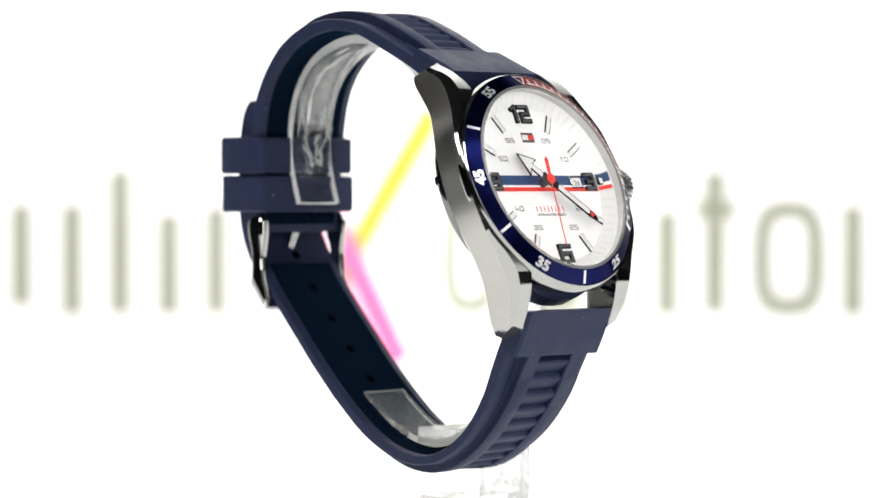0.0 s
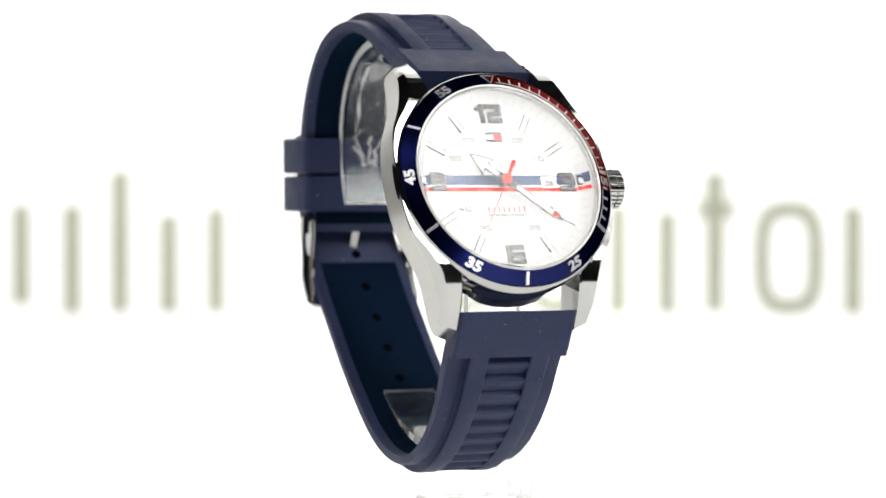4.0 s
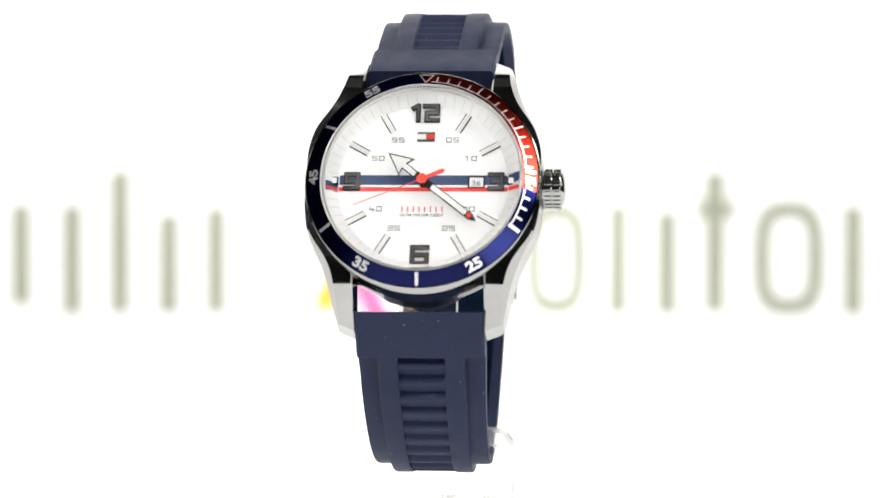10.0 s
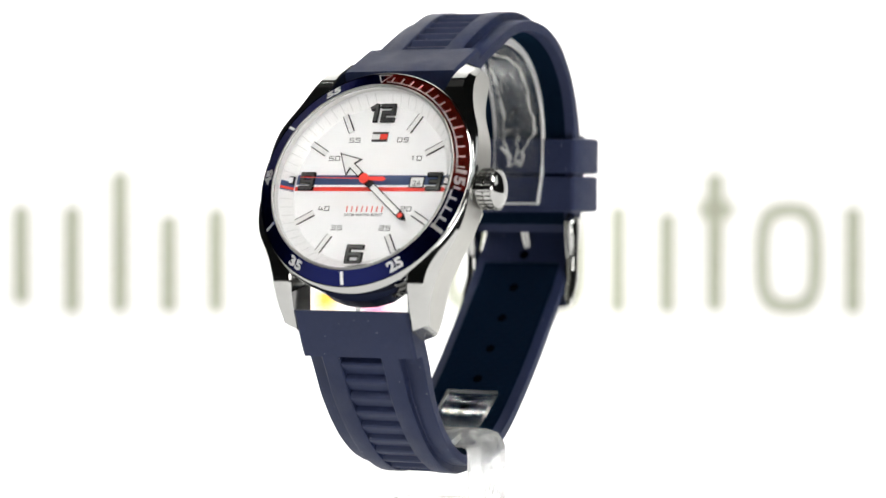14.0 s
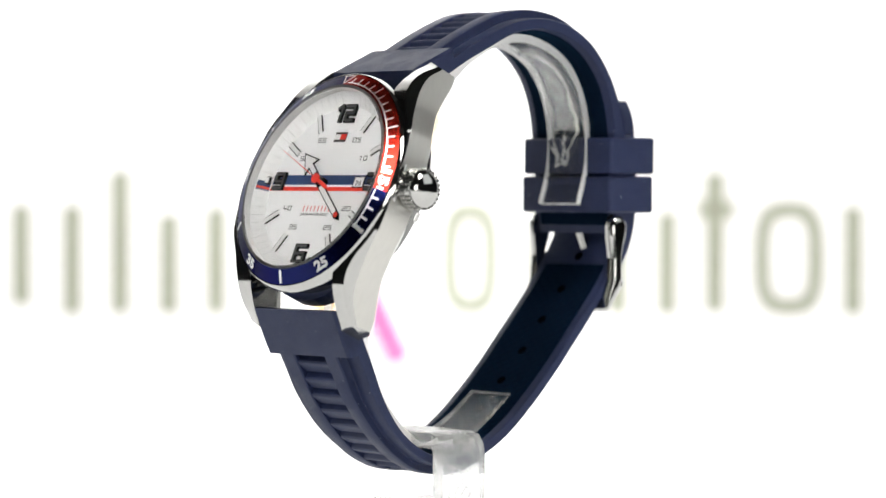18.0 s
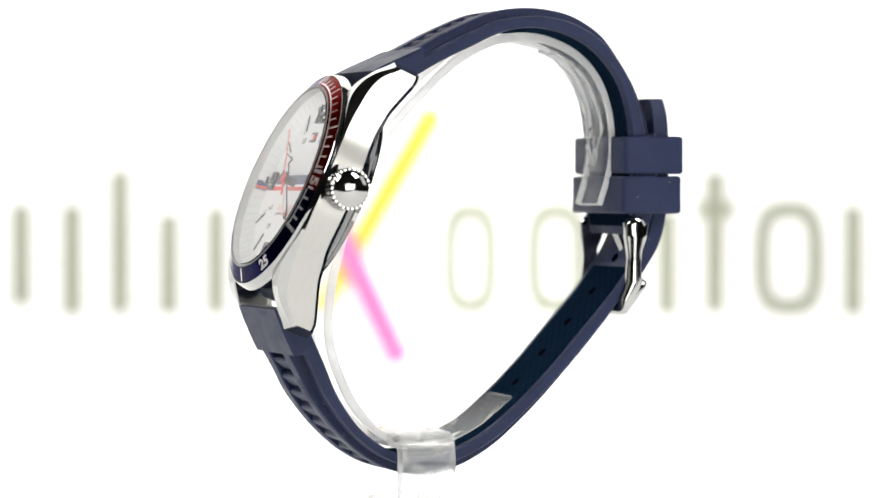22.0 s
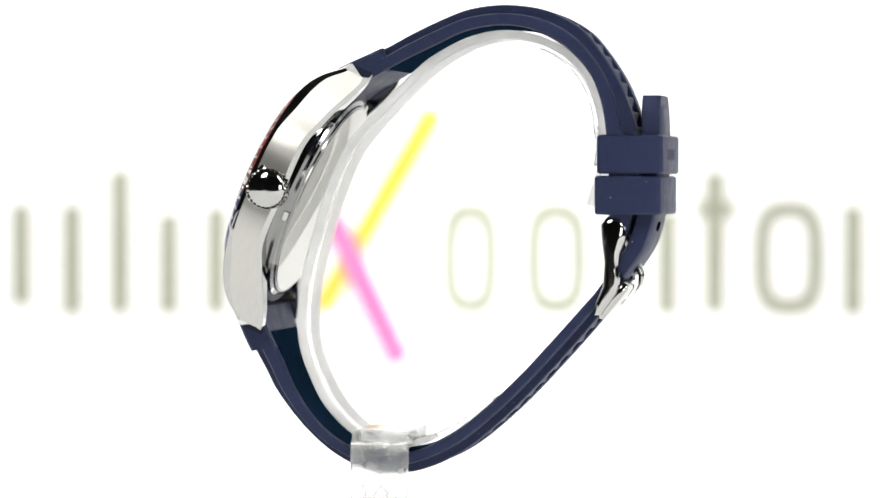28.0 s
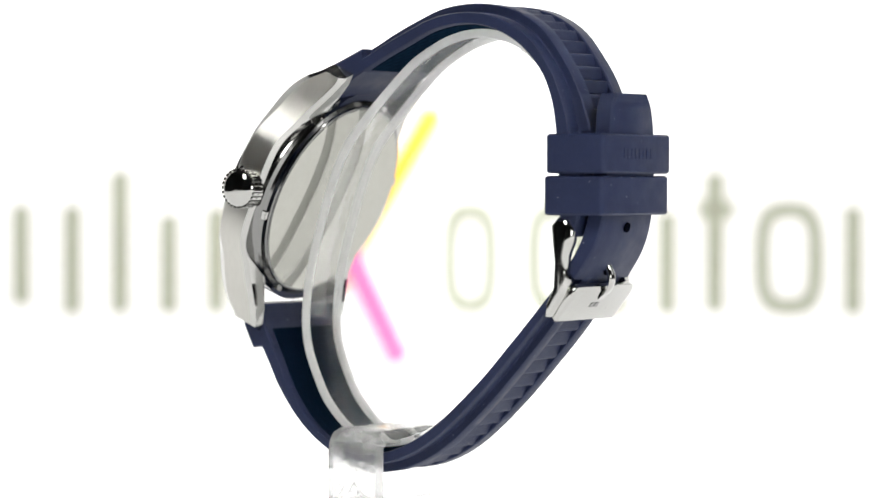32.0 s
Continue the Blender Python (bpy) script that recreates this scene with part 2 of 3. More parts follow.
def bar(path, width, z0, z1, bm=None):
    """A flat stroke along a polyline in the xy plane."""
    bm = bm or bmesh.new()
    P = [Vector((x, y, 0)) for x, y in path]
    left, right = [], []
    for i, p in enumerate(P):
        d = (P[min(i + 1, len(P) - 1)] - P[max(i - 1, 0)]).normalized()
        nrm = Vector((-d.y, d.x, 0)) * width / 2
        if 0 < i < len(P) - 1:
            d1 = (P[i] - P[i - 1]).normalized()
            nrm = nrm / max(0.5, abs(d.dot(d1)))
        left.append(p + nrm)
        right.append(p - nrm)
    secs = [[(a.x, a.y, z0), (b.x, b.y, z0), (b.x, b.y, z1), (a.x, a.y, z1)] for a, b in zip(left, right)]
    return loft(secs, bm=bm)


def writing(text, width, height, depth, heavy=0.0):
    """A bmesh of built-in-font characters, centred and fitted to width and height (mm)."""
    cu = bpy.data.curves.new("writing", "FONT")
    cu.body, cu.size, cu.offset, cu.resolution_u = text, 1.0, heavy, 3
    cu.extrude = 0.02
    ob = bpy.data.objects.new("writing", cu)
    me = bpy.data.meshes.new_from_object(ob)
    bm = bmesh.new()
    bm.from_mesh(me)
    bpy.data.objects.remove(ob)
    bpy.data.curves.remove(cu)
    bpy.data.meshes.remove(me)
    lo = [min(v.co[i] for v in bm.verts) for i in range(3)]
    hi = [max(v.co[i] for v in bm.verts) for i in range(3)]
    for v in bm.verts:
        v.co.x = ((v.co.x - lo[0]) / (hi[0] - lo[0]) - 0.5) * width
        v.co.y = ((v.co.y - lo[1]) / (hi[1] - lo[1]) - 0.5) * height
        v.co.z = (v.co.z - lo[2]) / (hi[2] - lo[2]) * depth
    return bm


# ---------------------------------------------------------------- setting
def setting():
    table = part("table_top", box(-600, 600, -520, 700, -20, 0), TABLE_WHITE, label="white translucent table top lit from below")
    tagged(table, kind="structure")
    board = part("backdrop", box(-600, 600, 400, 408, 0.4, 620), BOARD_WHITE, label="white backdrop board printed with pale grey bars and a yellow and pink cross")
    tagged(board, kind="structure")
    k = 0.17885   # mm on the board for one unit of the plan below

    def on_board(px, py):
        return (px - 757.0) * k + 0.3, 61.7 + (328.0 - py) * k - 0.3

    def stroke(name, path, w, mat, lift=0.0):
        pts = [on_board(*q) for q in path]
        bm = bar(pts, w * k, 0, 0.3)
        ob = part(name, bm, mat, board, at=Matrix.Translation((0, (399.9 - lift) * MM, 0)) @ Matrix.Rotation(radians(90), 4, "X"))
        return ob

    def frame_ring(cx, cy, rx, ry):
        pts = []
        for i in range(33):
            a = 2 * math.pi * i / 32
            c, s = math.cos(a), math.sin(a)
            e = 0.6
            pts.append((cx + rx * math.copysign(abs(c) ** e, c), cy + ry * math.copysign(abs(s) ** e, s)))
        return pts

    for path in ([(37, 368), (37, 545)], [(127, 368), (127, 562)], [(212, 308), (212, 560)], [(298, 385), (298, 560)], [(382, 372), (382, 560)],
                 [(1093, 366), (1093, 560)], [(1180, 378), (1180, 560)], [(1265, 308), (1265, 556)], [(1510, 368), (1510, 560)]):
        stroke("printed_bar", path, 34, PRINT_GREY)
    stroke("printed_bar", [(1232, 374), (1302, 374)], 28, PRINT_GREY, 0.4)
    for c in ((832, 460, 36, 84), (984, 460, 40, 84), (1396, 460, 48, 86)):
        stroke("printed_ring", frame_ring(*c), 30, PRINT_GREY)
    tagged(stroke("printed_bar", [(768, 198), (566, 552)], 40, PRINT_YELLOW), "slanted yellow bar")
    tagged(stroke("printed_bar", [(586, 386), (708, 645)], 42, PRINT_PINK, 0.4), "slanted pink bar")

    # the studio round the table
    for name, b in (("floor", (-2000, 2000, -2000, 2000, -860, -800)), ("ceiling", (-2000, 2000, -2000, 2000, 1700, 1760)),
                    ("wall_north", (-2000, 2000, 2000, 2060, -800, 1700)), ("wall_south", (-2000, 2000, -2060, -2000, -800, 1700)),
                    ("wall_west", (-2060, -2000, -2000, 2000, -800, 1700)), ("wall_east", (2000, 2060, -2000, 2000, -800, 1700))):
        tagged(part(name, box(*b), STUDIO_DARK, label="plain dark studio surface"), kind="structure")


def softbox(at, toward, w, h, glow, label):
    """A square studio light with a black cloth shell."""
    e = tagged(new("softbox"), label, "studio light", "studio lights")
    e.matrix_basis = look(at, toward)
    part("diffuser", box(-w / 2, w / 2, -h / 2, h / 2, -1, 1), glow, e, "glowing white diffuser cloth")
    a, b = (w / 2 + 6, h / 2 + 6), (w / 6, h / 6)
    shell = loft([[(-x, -y, z), (x, -y, z), (x, y, z), (-x, y, z)] for (x, y), z in ((a, -6), (a, 4), (b, w * 0.6))])
    front = [f for f in shell.faces if all(v.co.z < -5 for v in f.verts)]
    bmesh.ops.delete(shell, geom=front, context="FACES")
    part("shell", shell, BLACK_CLOTH, e, "black cloth shell")
    back = Vector(at) + (Vector(at) - Vector(toward)).normalized() * w * 0.55 * MM
    rod = part("rod", disc(8, 0, (1.7 - back.z) * 1000, 16), BLACK_METAL, e, "black hanging rod")
    rod.matrix_parent_inverse = e.matrix_basis.inverted()
    rod.matrix_basis = Matrix.Translation(back)
    return e


def spot_lamp(at, toward, power, cone_deg, label):
    """A narrow studio spot on a hanging rod."""
    e = tagged(new("spot_lamp"), label, "studio light", "studio lights")
    e.matrix_basis = look(at, toward)
    part("housing", lathe([(30, 2), (36, 2), (36, 90), (30, 110), (4, 110), (4, 104), (30, 60)], 32), BLACK_METAL, e, "black tubular housing")
    rod = part("rod", disc(6, 0, (1.7 - at[2]) * 1000 - 60, 16), BLACK_METAL, e, "black hanging rod")
    rod.matrix_parent_inverse = e.matrix_basis.inverted()
    rod.matrix_basis = Matrix.Translation(Vector(at) + (Vector(at) - Vector(toward)).normalized() * 0.07)
    la = bpy.data.lights.new("spot", "SPOT")
    la.energy, la.spot_size, la.spot_blend, la.shadow_soft_size, la.color = power, radians(cone_deg), 1.0, 0.01, (1.0, 0.99, 0.97)
    bulb = new("bulb", la)
    bulb.matrix_basis = look(at, toward)
    return e


# ---------------------------------------------------------------- the watch
CX = 2.2                        # the watch stands this far beside the turning axis
Z0 = 61.7
DIAL = (CX, -26.8, Z0 - 0.33)
LEAN_BACK = 23.7
CASE = Matrix.Translation([c * MM for c in DIAL]) @ Matrix.Rotation(radians(90 - LEAN_BACK), 4, "X")


def eased(v, xs, ys, reach):
    """A value read off a polyline over |v|, its corners rounded over the given reach."""
    return sum(float(np.interp(abs(abs(v) + reach * k / 3), xs, ys)) for k in range(-3, 4)) / 7


def rim_front(v):
    """Half width of the case at its front edge, v along the dial."""
    return rim_back(v) - float(np.interp(abs(v), (0, 9, 14, 25.2), (0.35, 0.2, 0.1, 0.1)))


def rim_back(v):
    """The same at the back edge, where the flank swells out beside the crown."""
    return eased(v, (0, 4, 6.5, 9, 11.2, 12.4, 14, 17, 20, 23, 24.7, 25.2), (21.6, 21.6, 21.35, 20.85, 20.15, 19.35, 18.45, 17.25, 16.35, 15.65, 15.2, 14.8), 1.6)


def side_front(v):
    return eased(v, (0, 8, 11, 14, 17.2, 19.6, 21.8, 23.4, 24.7, 25.2), (1.6, 1.6, 1.65, 1.75, 1.45, 0.6, -0.7, -2.45, -4.3, -5.4), 1.1)


def side_back(v):
    return eased(v, (0, 9, 12.0, 13.2, 16.6, 20, 24.7, 25.2), (-5.0, -4.8, -5.1, -5.7, -6.5, -8.0, -10.0, -9.5), 1.2)


def lug_bevel(v):
    """Width and depth of the polished bevel along the outer front edge, widest on the lugs."""
    k = eased(v, (0, 8, 12, 15, 19, 23, 24.7, 25.2), (0.15, 0.15, 0.4, 0.9, 0.95, 0.6, 0.4, 0.3), 2.0)
    return 1.35 * k, 2.1 * k


def watch_case(watch):
    bm = bmesh.new()
    for sx in (-1, 1):
        secs = []
        for v in sorted(list(np.linspace(-24.7, 24.7, 91)) + [-25.2, -21.8, 21.8, 25.2]):
            xf, xo, f, b = rim_front(v), rim_back(v), side_front(v), side_back(v)
            xi = max(11.75, math.sqrt(max(0.0, 19.2 ** 2 - v * v)))
            (bx, bn), back = lug_bevel(v), min(0.85, (xo - xi) * 0.3)
            slant = math.copysign(1.3 * max(0.0, (abs(v) - 21.8) / 3.4), v)   # the inner corner of a lug reaches further
            secs.append([(sx * x, v + slant * min(1.0, max(0.0, (xo - x) / (xo - xi))), n) for x, n in ((xi, b + 0.3), (xi, f - 0.3), (xi + 0.3, f), (xf - bx, f), (xf, f - bn), (xo, b + back), (xo - back, b), (xi + 0.3, b))])
        loft(secs, bm=bm)
    side = len(bm.faces) // 2
    lathe([(18.9, -4.6), (20.2, -3.6), (20.2, 0.9), (20.6, 1.4), (17.9, 1.4), (17.9, -4.6)], 96, bm=bm)
    bmesh.ops.recalc_face_normals(bm, faces=bm.faces)
    for k, f in enumerate(bm.faces):
        f.material_index = 1 if k < 2 * side and (k % side) < side - 2 and (k % side) % 8 == 4 else 0
    part("case", bm, (STEEL, BRUSHED), watch, "steel case with brushed flanks and polished lugs", CASE, smooth=19)

    back = part("case_back", lathe([(0.01, -7.6), (18.9, -7.6), (19.15, -7.5), (19.3, -7.2), (20.1, -6.9), (20.3, -6.3), (20.9, -5.8), (21.0, -5.3), (20.95, -4.0), (0.01, -4.0)], 128), DARKENED_STEEL, watch,
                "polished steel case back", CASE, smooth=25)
    part("back_plate", disc(18.7, -7.7, -7.55, 128), PLATE, back, "grey polished plate")
    for i in range(6):
        a = 60 * i + 20
        part("notch", box(-0.9, 0.9, 19.25, 20.45, -7.15, -6.2, 0.12), STEEL, back, at=Matrix.Rotation(radians(a), 4, "Z"))


def cone(phi, r, lift=0.0, upright=True):
    """A pose on the sloping bezel insert: y outward down the slope, z off the surface."""
    n = 3.55 + (r - 18.3) * (2.15 - 3.55) / (20.9 - 18.3) + lift
    slope = math.degrees(math.atan2(3.55 - 2.15, 20.9 - 18.3))
    m = Matrix.Rotation(radians(-phi), 4, "Z") @ Matrix.Translation((0, r * MM, n * MM)) @ Matrix.Rotation(radians(-slope), 4, "X")
    return m if upright else m @ Matrix.Rotation(radians(180), 4, "Z")


def bezel(watch):
    bm = lathe([(20.0, -0.3), (21.0, -0.3), (21.5, 0.0), (21.65, 0.35), (21.58, 0.85), (21.2, 2.02), (21.08, 2.16), (20.96, 2.19), (20.9, 1.9), (18.35, 3.2), (18.32, 3.58),
                                (18.12, 3.63), (17.86, 3.56), (17.78, 3.45), (17.78, 1.2)], 128)
    bmesh.ops.recalc_face_normals(bm, faces=bm.faces)
    for f in bm.faces:
        mid = f.calc_center_median()
        f.material_index = 1 if mid.z > 3.3 and math.hypot(mid.x, mid.y) < 18.33 else 0
    ring = part("bezel", bm, (STEEL, SATIN), watch, "polished steel bezel ring", CASE, smooth=30)
    blue = part("insert", lathe([(18.32, 3.0), (18.34, 3.54), (20.86, 2.168), (20.9, 1.8)], 96, 97, 360), NAVY_GLOSS, ring, "glossy navy bezel insert", smooth=30)
    red = part("insert", lathe([(18.32, 3.0), (18.34, 3.54), (20.86, 2.168), (20.9, 1.8)], 40, 0, 97), RED_GLOSS, ring, "glossy red quarter of the bezel insert", smooth=30)
    part("inner_ring", lathe([(17.7, 1.85), (17.7, 3.28), (17.775, 3.5), (17.775, 1.85)], 128), INNER_GREY, ring, "pale grey inner wall", smooth=30)
    for text, phi, up in (("55", 330, True), ("45", 270, True), ("35", 211, False), ("25", 149, False), ("15", 90, True)):
        part("numeral", writing(text, 3.0, 2.0, 0.05, 0.045), SILVER_INK, red if text == "15" else blue, at=cone(phi, 19.6, 0.0, up))
    for phi, w in ((300, 0.5), (240, 0.5), (180, 0.6), (120, 0.75)):
        part("index_bar", box(-w / 2, w / 2, -1.2, 1.2, 0, 0.05), SILVER_INK, blue, at=cone(phi, 19.6))
    for k in range(1, 20):
        if k == 15:
            continue
        owner, w = (red, 0.15) if k < 16 else (blue, 0.24)
        part("minute_tick", box(-w, w, -0.75, 1.2 if k in (5, 10) else 0.55, 0, 0.05), SILVER_INK, owner, at=cone(6 * k, 19.6))
    for owner, a0, a1 in ((red, 3, 85), (blue, 97.5, 119)):
        part("minute_arc", lathe([(18.72, 3.0), (18.72, 3.345), (18.98, 3.203), (18.98, 2.85)], 24, a0, a1), SILVER_INK, owner, "thin white arc")
    tri = bar([(-0.0, -1.1), (1.25, 1.1), (-1.25, 1.1), (0, -1.1)], 0.2, 0, 0.05)
    part("triangle", tri, SILVER_INK, blue, at=cone(0, 19.6))
    return ring


def flat(x, v, n, rz=0.0):
    return shift(x, v, n, rz)


def blocks(strokes, w, z0, z1, bm=None):
    bm = bm or bmesh.new()
    lift = 0.0
    for s in strokes:
        for (xa, ya), (xb, yb) in zip(s, s[1:]):
            d = math.hypot(xb - xa, yb - ya)
            ux, uy = (xb - xa) / d * w / 2, (yb - ya) / d * w / 2
            quad = [(xa - ux + uy, ya - uy - ux), (xb + ux + uy, yb + uy - ux), (xb + ux - uy, yb + uy + ux), (xa - ux - uy, ya - uy + ux)]
            prism(quad, z0, z1 + lift, bm)
            lift = 0.004 - lift
    return bm


def digit_plate(strokes, w, bm=None):
    """Square-cornered strokes; each segment is a block lengthened by half its width."""
    return blocks(strokes, w, 0, 0.45, bm)


SQUARE = {"0": [[(-0.5, 0.5), (0.5, 0.5), (0.5, -0.5), (-0.5, -0.5), (-0.5, 0.5)]],
          "1": [[(0.05, 0.5), (0.05, -0.5)], [(-0.25, 0.42), (0.0, 0.5)]],
          "2": [[(-0.5, 0.5), (0.5, 0.5), (0.5, 0.03), (-0.5, -0.03), (-0.5, -0.5), (0.5, -0.5)]],
          "3": [[(-0.5, 0.5), (0.5, 0.5), (0.5, -0.5), (-0.5, -0.5)], [(-0.3, 0.0), (0.45, 0.0)]],
          "4": [[(-0.35, 0.5), (-0.5, -0.2), (0.5, -0.2)], [(0.22, 0.15), (0.22, -0.5)]],
          "5": [[(0.5, 0.5), (-0.5, 0.5), (-0.5, 0.06), (0.5, 0.0), (0.5, -0.5), (-0.5, -0.5)]]}


def square_figures(text, w, h, gap, pen):
    """Wide square-cut figures, centred on the origin (mm)."""
    bm = bmesh.new()
    for k, c in enumerate(text):
        x = (k - (len(text) - 1) / 2) * (w + gap)
        blocks([[(x + px * w, py * h) for px, py in stroke] for stroke in SQUARE[c]], pen, 0, 0.02, bm)
    return bm


def dial(watch):
    face = part("dial", disc(15.4, -0.6, 0.0, 128), DIAL_WHITE, watch, "silver-white dial with a navy, white and red stripe", CASE)
    flange = part("flange", lathe([(15.35, -0.6), (15.35, 0.05), (17.7, 1.9), (17.74, 1.93), (17.74, -0.6)], 128), FLANGE_WHITE, face, "sloping white minute ring", smooth=30)
    part("stripe", box(-15.2, 15.2, -0.25, 1.65, 0.005, 0.03), DIAL_NAVY, face, "navy stripe")
    part("stripe", box(-15.3, 15.3, -1.5, -0.7, 0.005, 0.03), DIAL_RED, face, "red stripe")
    slope = math.degrees(math.atan2(1.85, 2.35))

    def on_flange(phi, r):
        n = 0.05 + (r - 15.35) * 1.85 / 2.35
        return Matrix.Rotation(radians(-phi), 4, "Z") @ Matrix.Translation((0, r * MM, n * MM)) @ Matrix.Rotation(radians(slope), 4, "X")

    tick = part("minute_line", box(-0.05, 0.05, -1.0, 1.2, 0, 0.02), GREY_INK, flange, at=on_flange(6, 16.5))
    for k in range(2, 60):
        if k % 15:
            twin(tick, on_flange(6 * k, 16.5))
    for sx in (-1, 1):
        part("stripe", box(-0.95, 0.95, -1.3, 1.3, 0, 0.03), DIAL_NAVY, flange, at=on_flange(90 * sx - 3.1, 16.5))
        part("stripe", box(-0.4, 0.4, -1.3, 1.3, 0, 0.03), DIAL_RED, flange, at=on_flange(90 * sx + 3.8 * sx, 16.5))

    # applied batons at eight of the hours
    for h in (1, 2, 4, 5, 7, 8, 10, 11):
        m = Matrix.Rotation(radians(-30 * h), 4, "Z")
        baton = part("hour_marker", box(-0.62, 0.62, 11.8, 16.2, 0.02, 0.26, 0.06), BLACK_METAL, face, at=m)
        part("lume", box(-0.44, 0.44, 11.75, 16.25, 0.1, 0.3), WHITE_INK, baton)
    # applied numerals
    w = 0.95
    glyphs = {
        "12": (0.0, 13.9, [[(-2.3, 0.95), (-1.6, 1.4)], [(-1.45, 1.4), (-1.45, -1.4)], [(-0.3, 1.4), (2.05, 1.4), (2.05, 0.0), (0.1, 0.0), (0.1, -1.4), (2.1, -1.4)]]),
        "6": (0.0, -14.1, [[(1.35, 1.55), (-1.3, 1.55), (-1.3, -1.55), (1.3, -1.55), (1.3, 0.1), (-1.2, 0.1)]]),
        "9": (-12.9, 0.3, [[(-1.15, -1.35), (1.05, -1.35), (1.05, 1.35), (-1.05, 1.35), (-1.05, -0.05), (1.0, -0.05)]]),
        "3": (13.2, 0.3, [[(-1.1, 1.35), (1.05, 1.35), (1.05, -1.35), (-1.1, -1.35)], [(-0.6, 0.0), (1.0, 0.0)]]),
    }
    for g, (x, v, strokes) in glyphs.items():
        plate = part("numeral", digit_plate(strokes, w - 0.1), BLACK_METAL, face, "applied black numeral", flat(x, v, 0.03))
        part("numeral_face", blocks(strokes, w - 0.45, 0.3, 0.5), DARK_INK, plate)
    for sx in (-1, 1):
        pip = part("hour_marker", box(-0.95, 0.95, -0.75, 0.75, 0, 0.5, 0.08), BLACK_METAL, face, at=flat(16.3 * sx if sx < 0 else 16.2, 0.3, 0.35))
        part("lume", box(-0.72, 0.72, -0.52, 0.52, 0.2, 0.56), WHITE_INK, pip)
    # printed minutes
    for text, x, v in (("55", -4.95, 8.65), ("05", 4.95, 8.65), ("50", -8.4, 5.0), ("10", 8.4, 5.0), ("40", -8.4, -4.95), ("20", 8.4, -4.95),
                       ("35", -4.95, -8.7), ("25", 4.95, -8.7)):
        part("minute_numeral", square_figures(text, 0.86, 0.82, 0.42, 0.15), DARK_INK, face, at=flat(x, v, 0.005))
    # the maker's mark as plain shapes: a small flag and a row of red bars
    flag = part("flag_mark", box(-1.6, 1.6, -0.95, 0.95, 0.0, 0.12), DARK_INK, face, "small flag of dark, white and red blocks", flat(0.15, 9.25, 0.005))
    part("white_block", box(-1.6, -0.02, -0.52, 0.52, 0.12, 0.16), WHITE_INK, flag)
    part("red_block", box(0.02, 1.6, -0.52, 0.52, 0.12, 0.16), DIAL_RED, flag)
    for i in range(8):
        part("mark_bar", box(-0.1, 0.1, -0.55, 0.55, 0, 0.02), DIAL_RED, face, at=flat(-3.6 + i * 1.03, -5.0, 0.005))
    part("small_print", writing("5ATM WATER RESIST", 7.9, 0.55, 0.02, 0.01), DARK_INK, face, "small dark print reading 5ATM WATER RESIST", flat(0, -6.15, 0.005))
    # date window
    win = part("date_window", box(-1.55, 1.55, -1.15, 1.15, 0, 0.16, 0.05), STEEL, face, "steel-framed date window", flat(9.65, 0.25, 0.01))
    plate = part("date_disc", box(-1.25, 1.25, -0.9, 0.9, 0.1, 0.19), WHITE_INK, win)
    part("date_number", writing("26", 1.6, 1.0, 0.02, 0.01), DARK_INK, plate, at=flat(0.0, -0.2, 0.19))
    return face


def pointers_of(watch):
    def hand(name, outline, inner, angle, n, label):
        h = part(name, prism(outline, 0, 0.22), BLACK_METAL, watch, label, CASE @ flat(0, 0, n, -angle))
        part("lume", prism(inner, 0.1, 0.27), WHITE_INK, h)
        return h

    hand("hour_hand", [(-0.66, -1.6), (0.66, -1.6), (0.66, 4.25), (2.15, 3.8), (0, 8.3), (-2.15, 3.8), (-0.66, 4.25)],
         [(-0.48, 1.4), (0.48, 1.4), (0.48, 4.5), (1.75, 4.15), (0, 7.8), (-1.75, 4.15), (-0.48, 4.5)], 310.0, 1.55, "white arrow-shaped hour hand edged in black")
    m = hand("minute_hand", [(-0.68, -1.6), (0.68, -1.6), (0.68, 11.6), (0, 12.9), (-0.68, 11.6)],
             [(-0.5, 2.3), (0.5, 2.3), (0.5, 10.5), (-0.5, 10.5)], 129.0, 1.9, "white baton minute hand edged in black")
    part("red_tip", disc(0.5, 0.1, 0.3, 20), DIAL_RED, m, "red dot near the tip", flat(0, 11.2, 0))
    part("pinion", disc(0.8, 0.0, 2.25, 32), BLACK_METAL, watch, "dark centre post", CASE)
    s = bmesh.new()
    prism([(-0.42, -3.9), (0.0, -4.5), (0.42, -3.9), (0.3, -0.4), (0.08, 0.6), (0.035, 13.2), (-0.035, 13.2), (-0.08, 0.6), (-0.3, -0.4)], 0, 0.14, bm=s)
    disc(0.95, 0, 0.3, 32, bm=s)
    return part("second_hand", s, DIAL_RED, watch, "thin red sweep second hand with a broad tail", CASE @ flat(0, 0, 2.3, -187))


def crystal(watch):
    rings = [[(r * math.sin(2 * math.pi * i / 96), r * math.cos(2 * math.pi * i / 96), n) for i in range(96)] for r, n in ((17.69, 3.3), (17.69, 3.6), (17.6, 3.66))]
    g = part("crystal", loft(rings), CRYSTAL, watch, "clear flat glass over the dial", CASE)
    g.visible_shadow = False
    return g


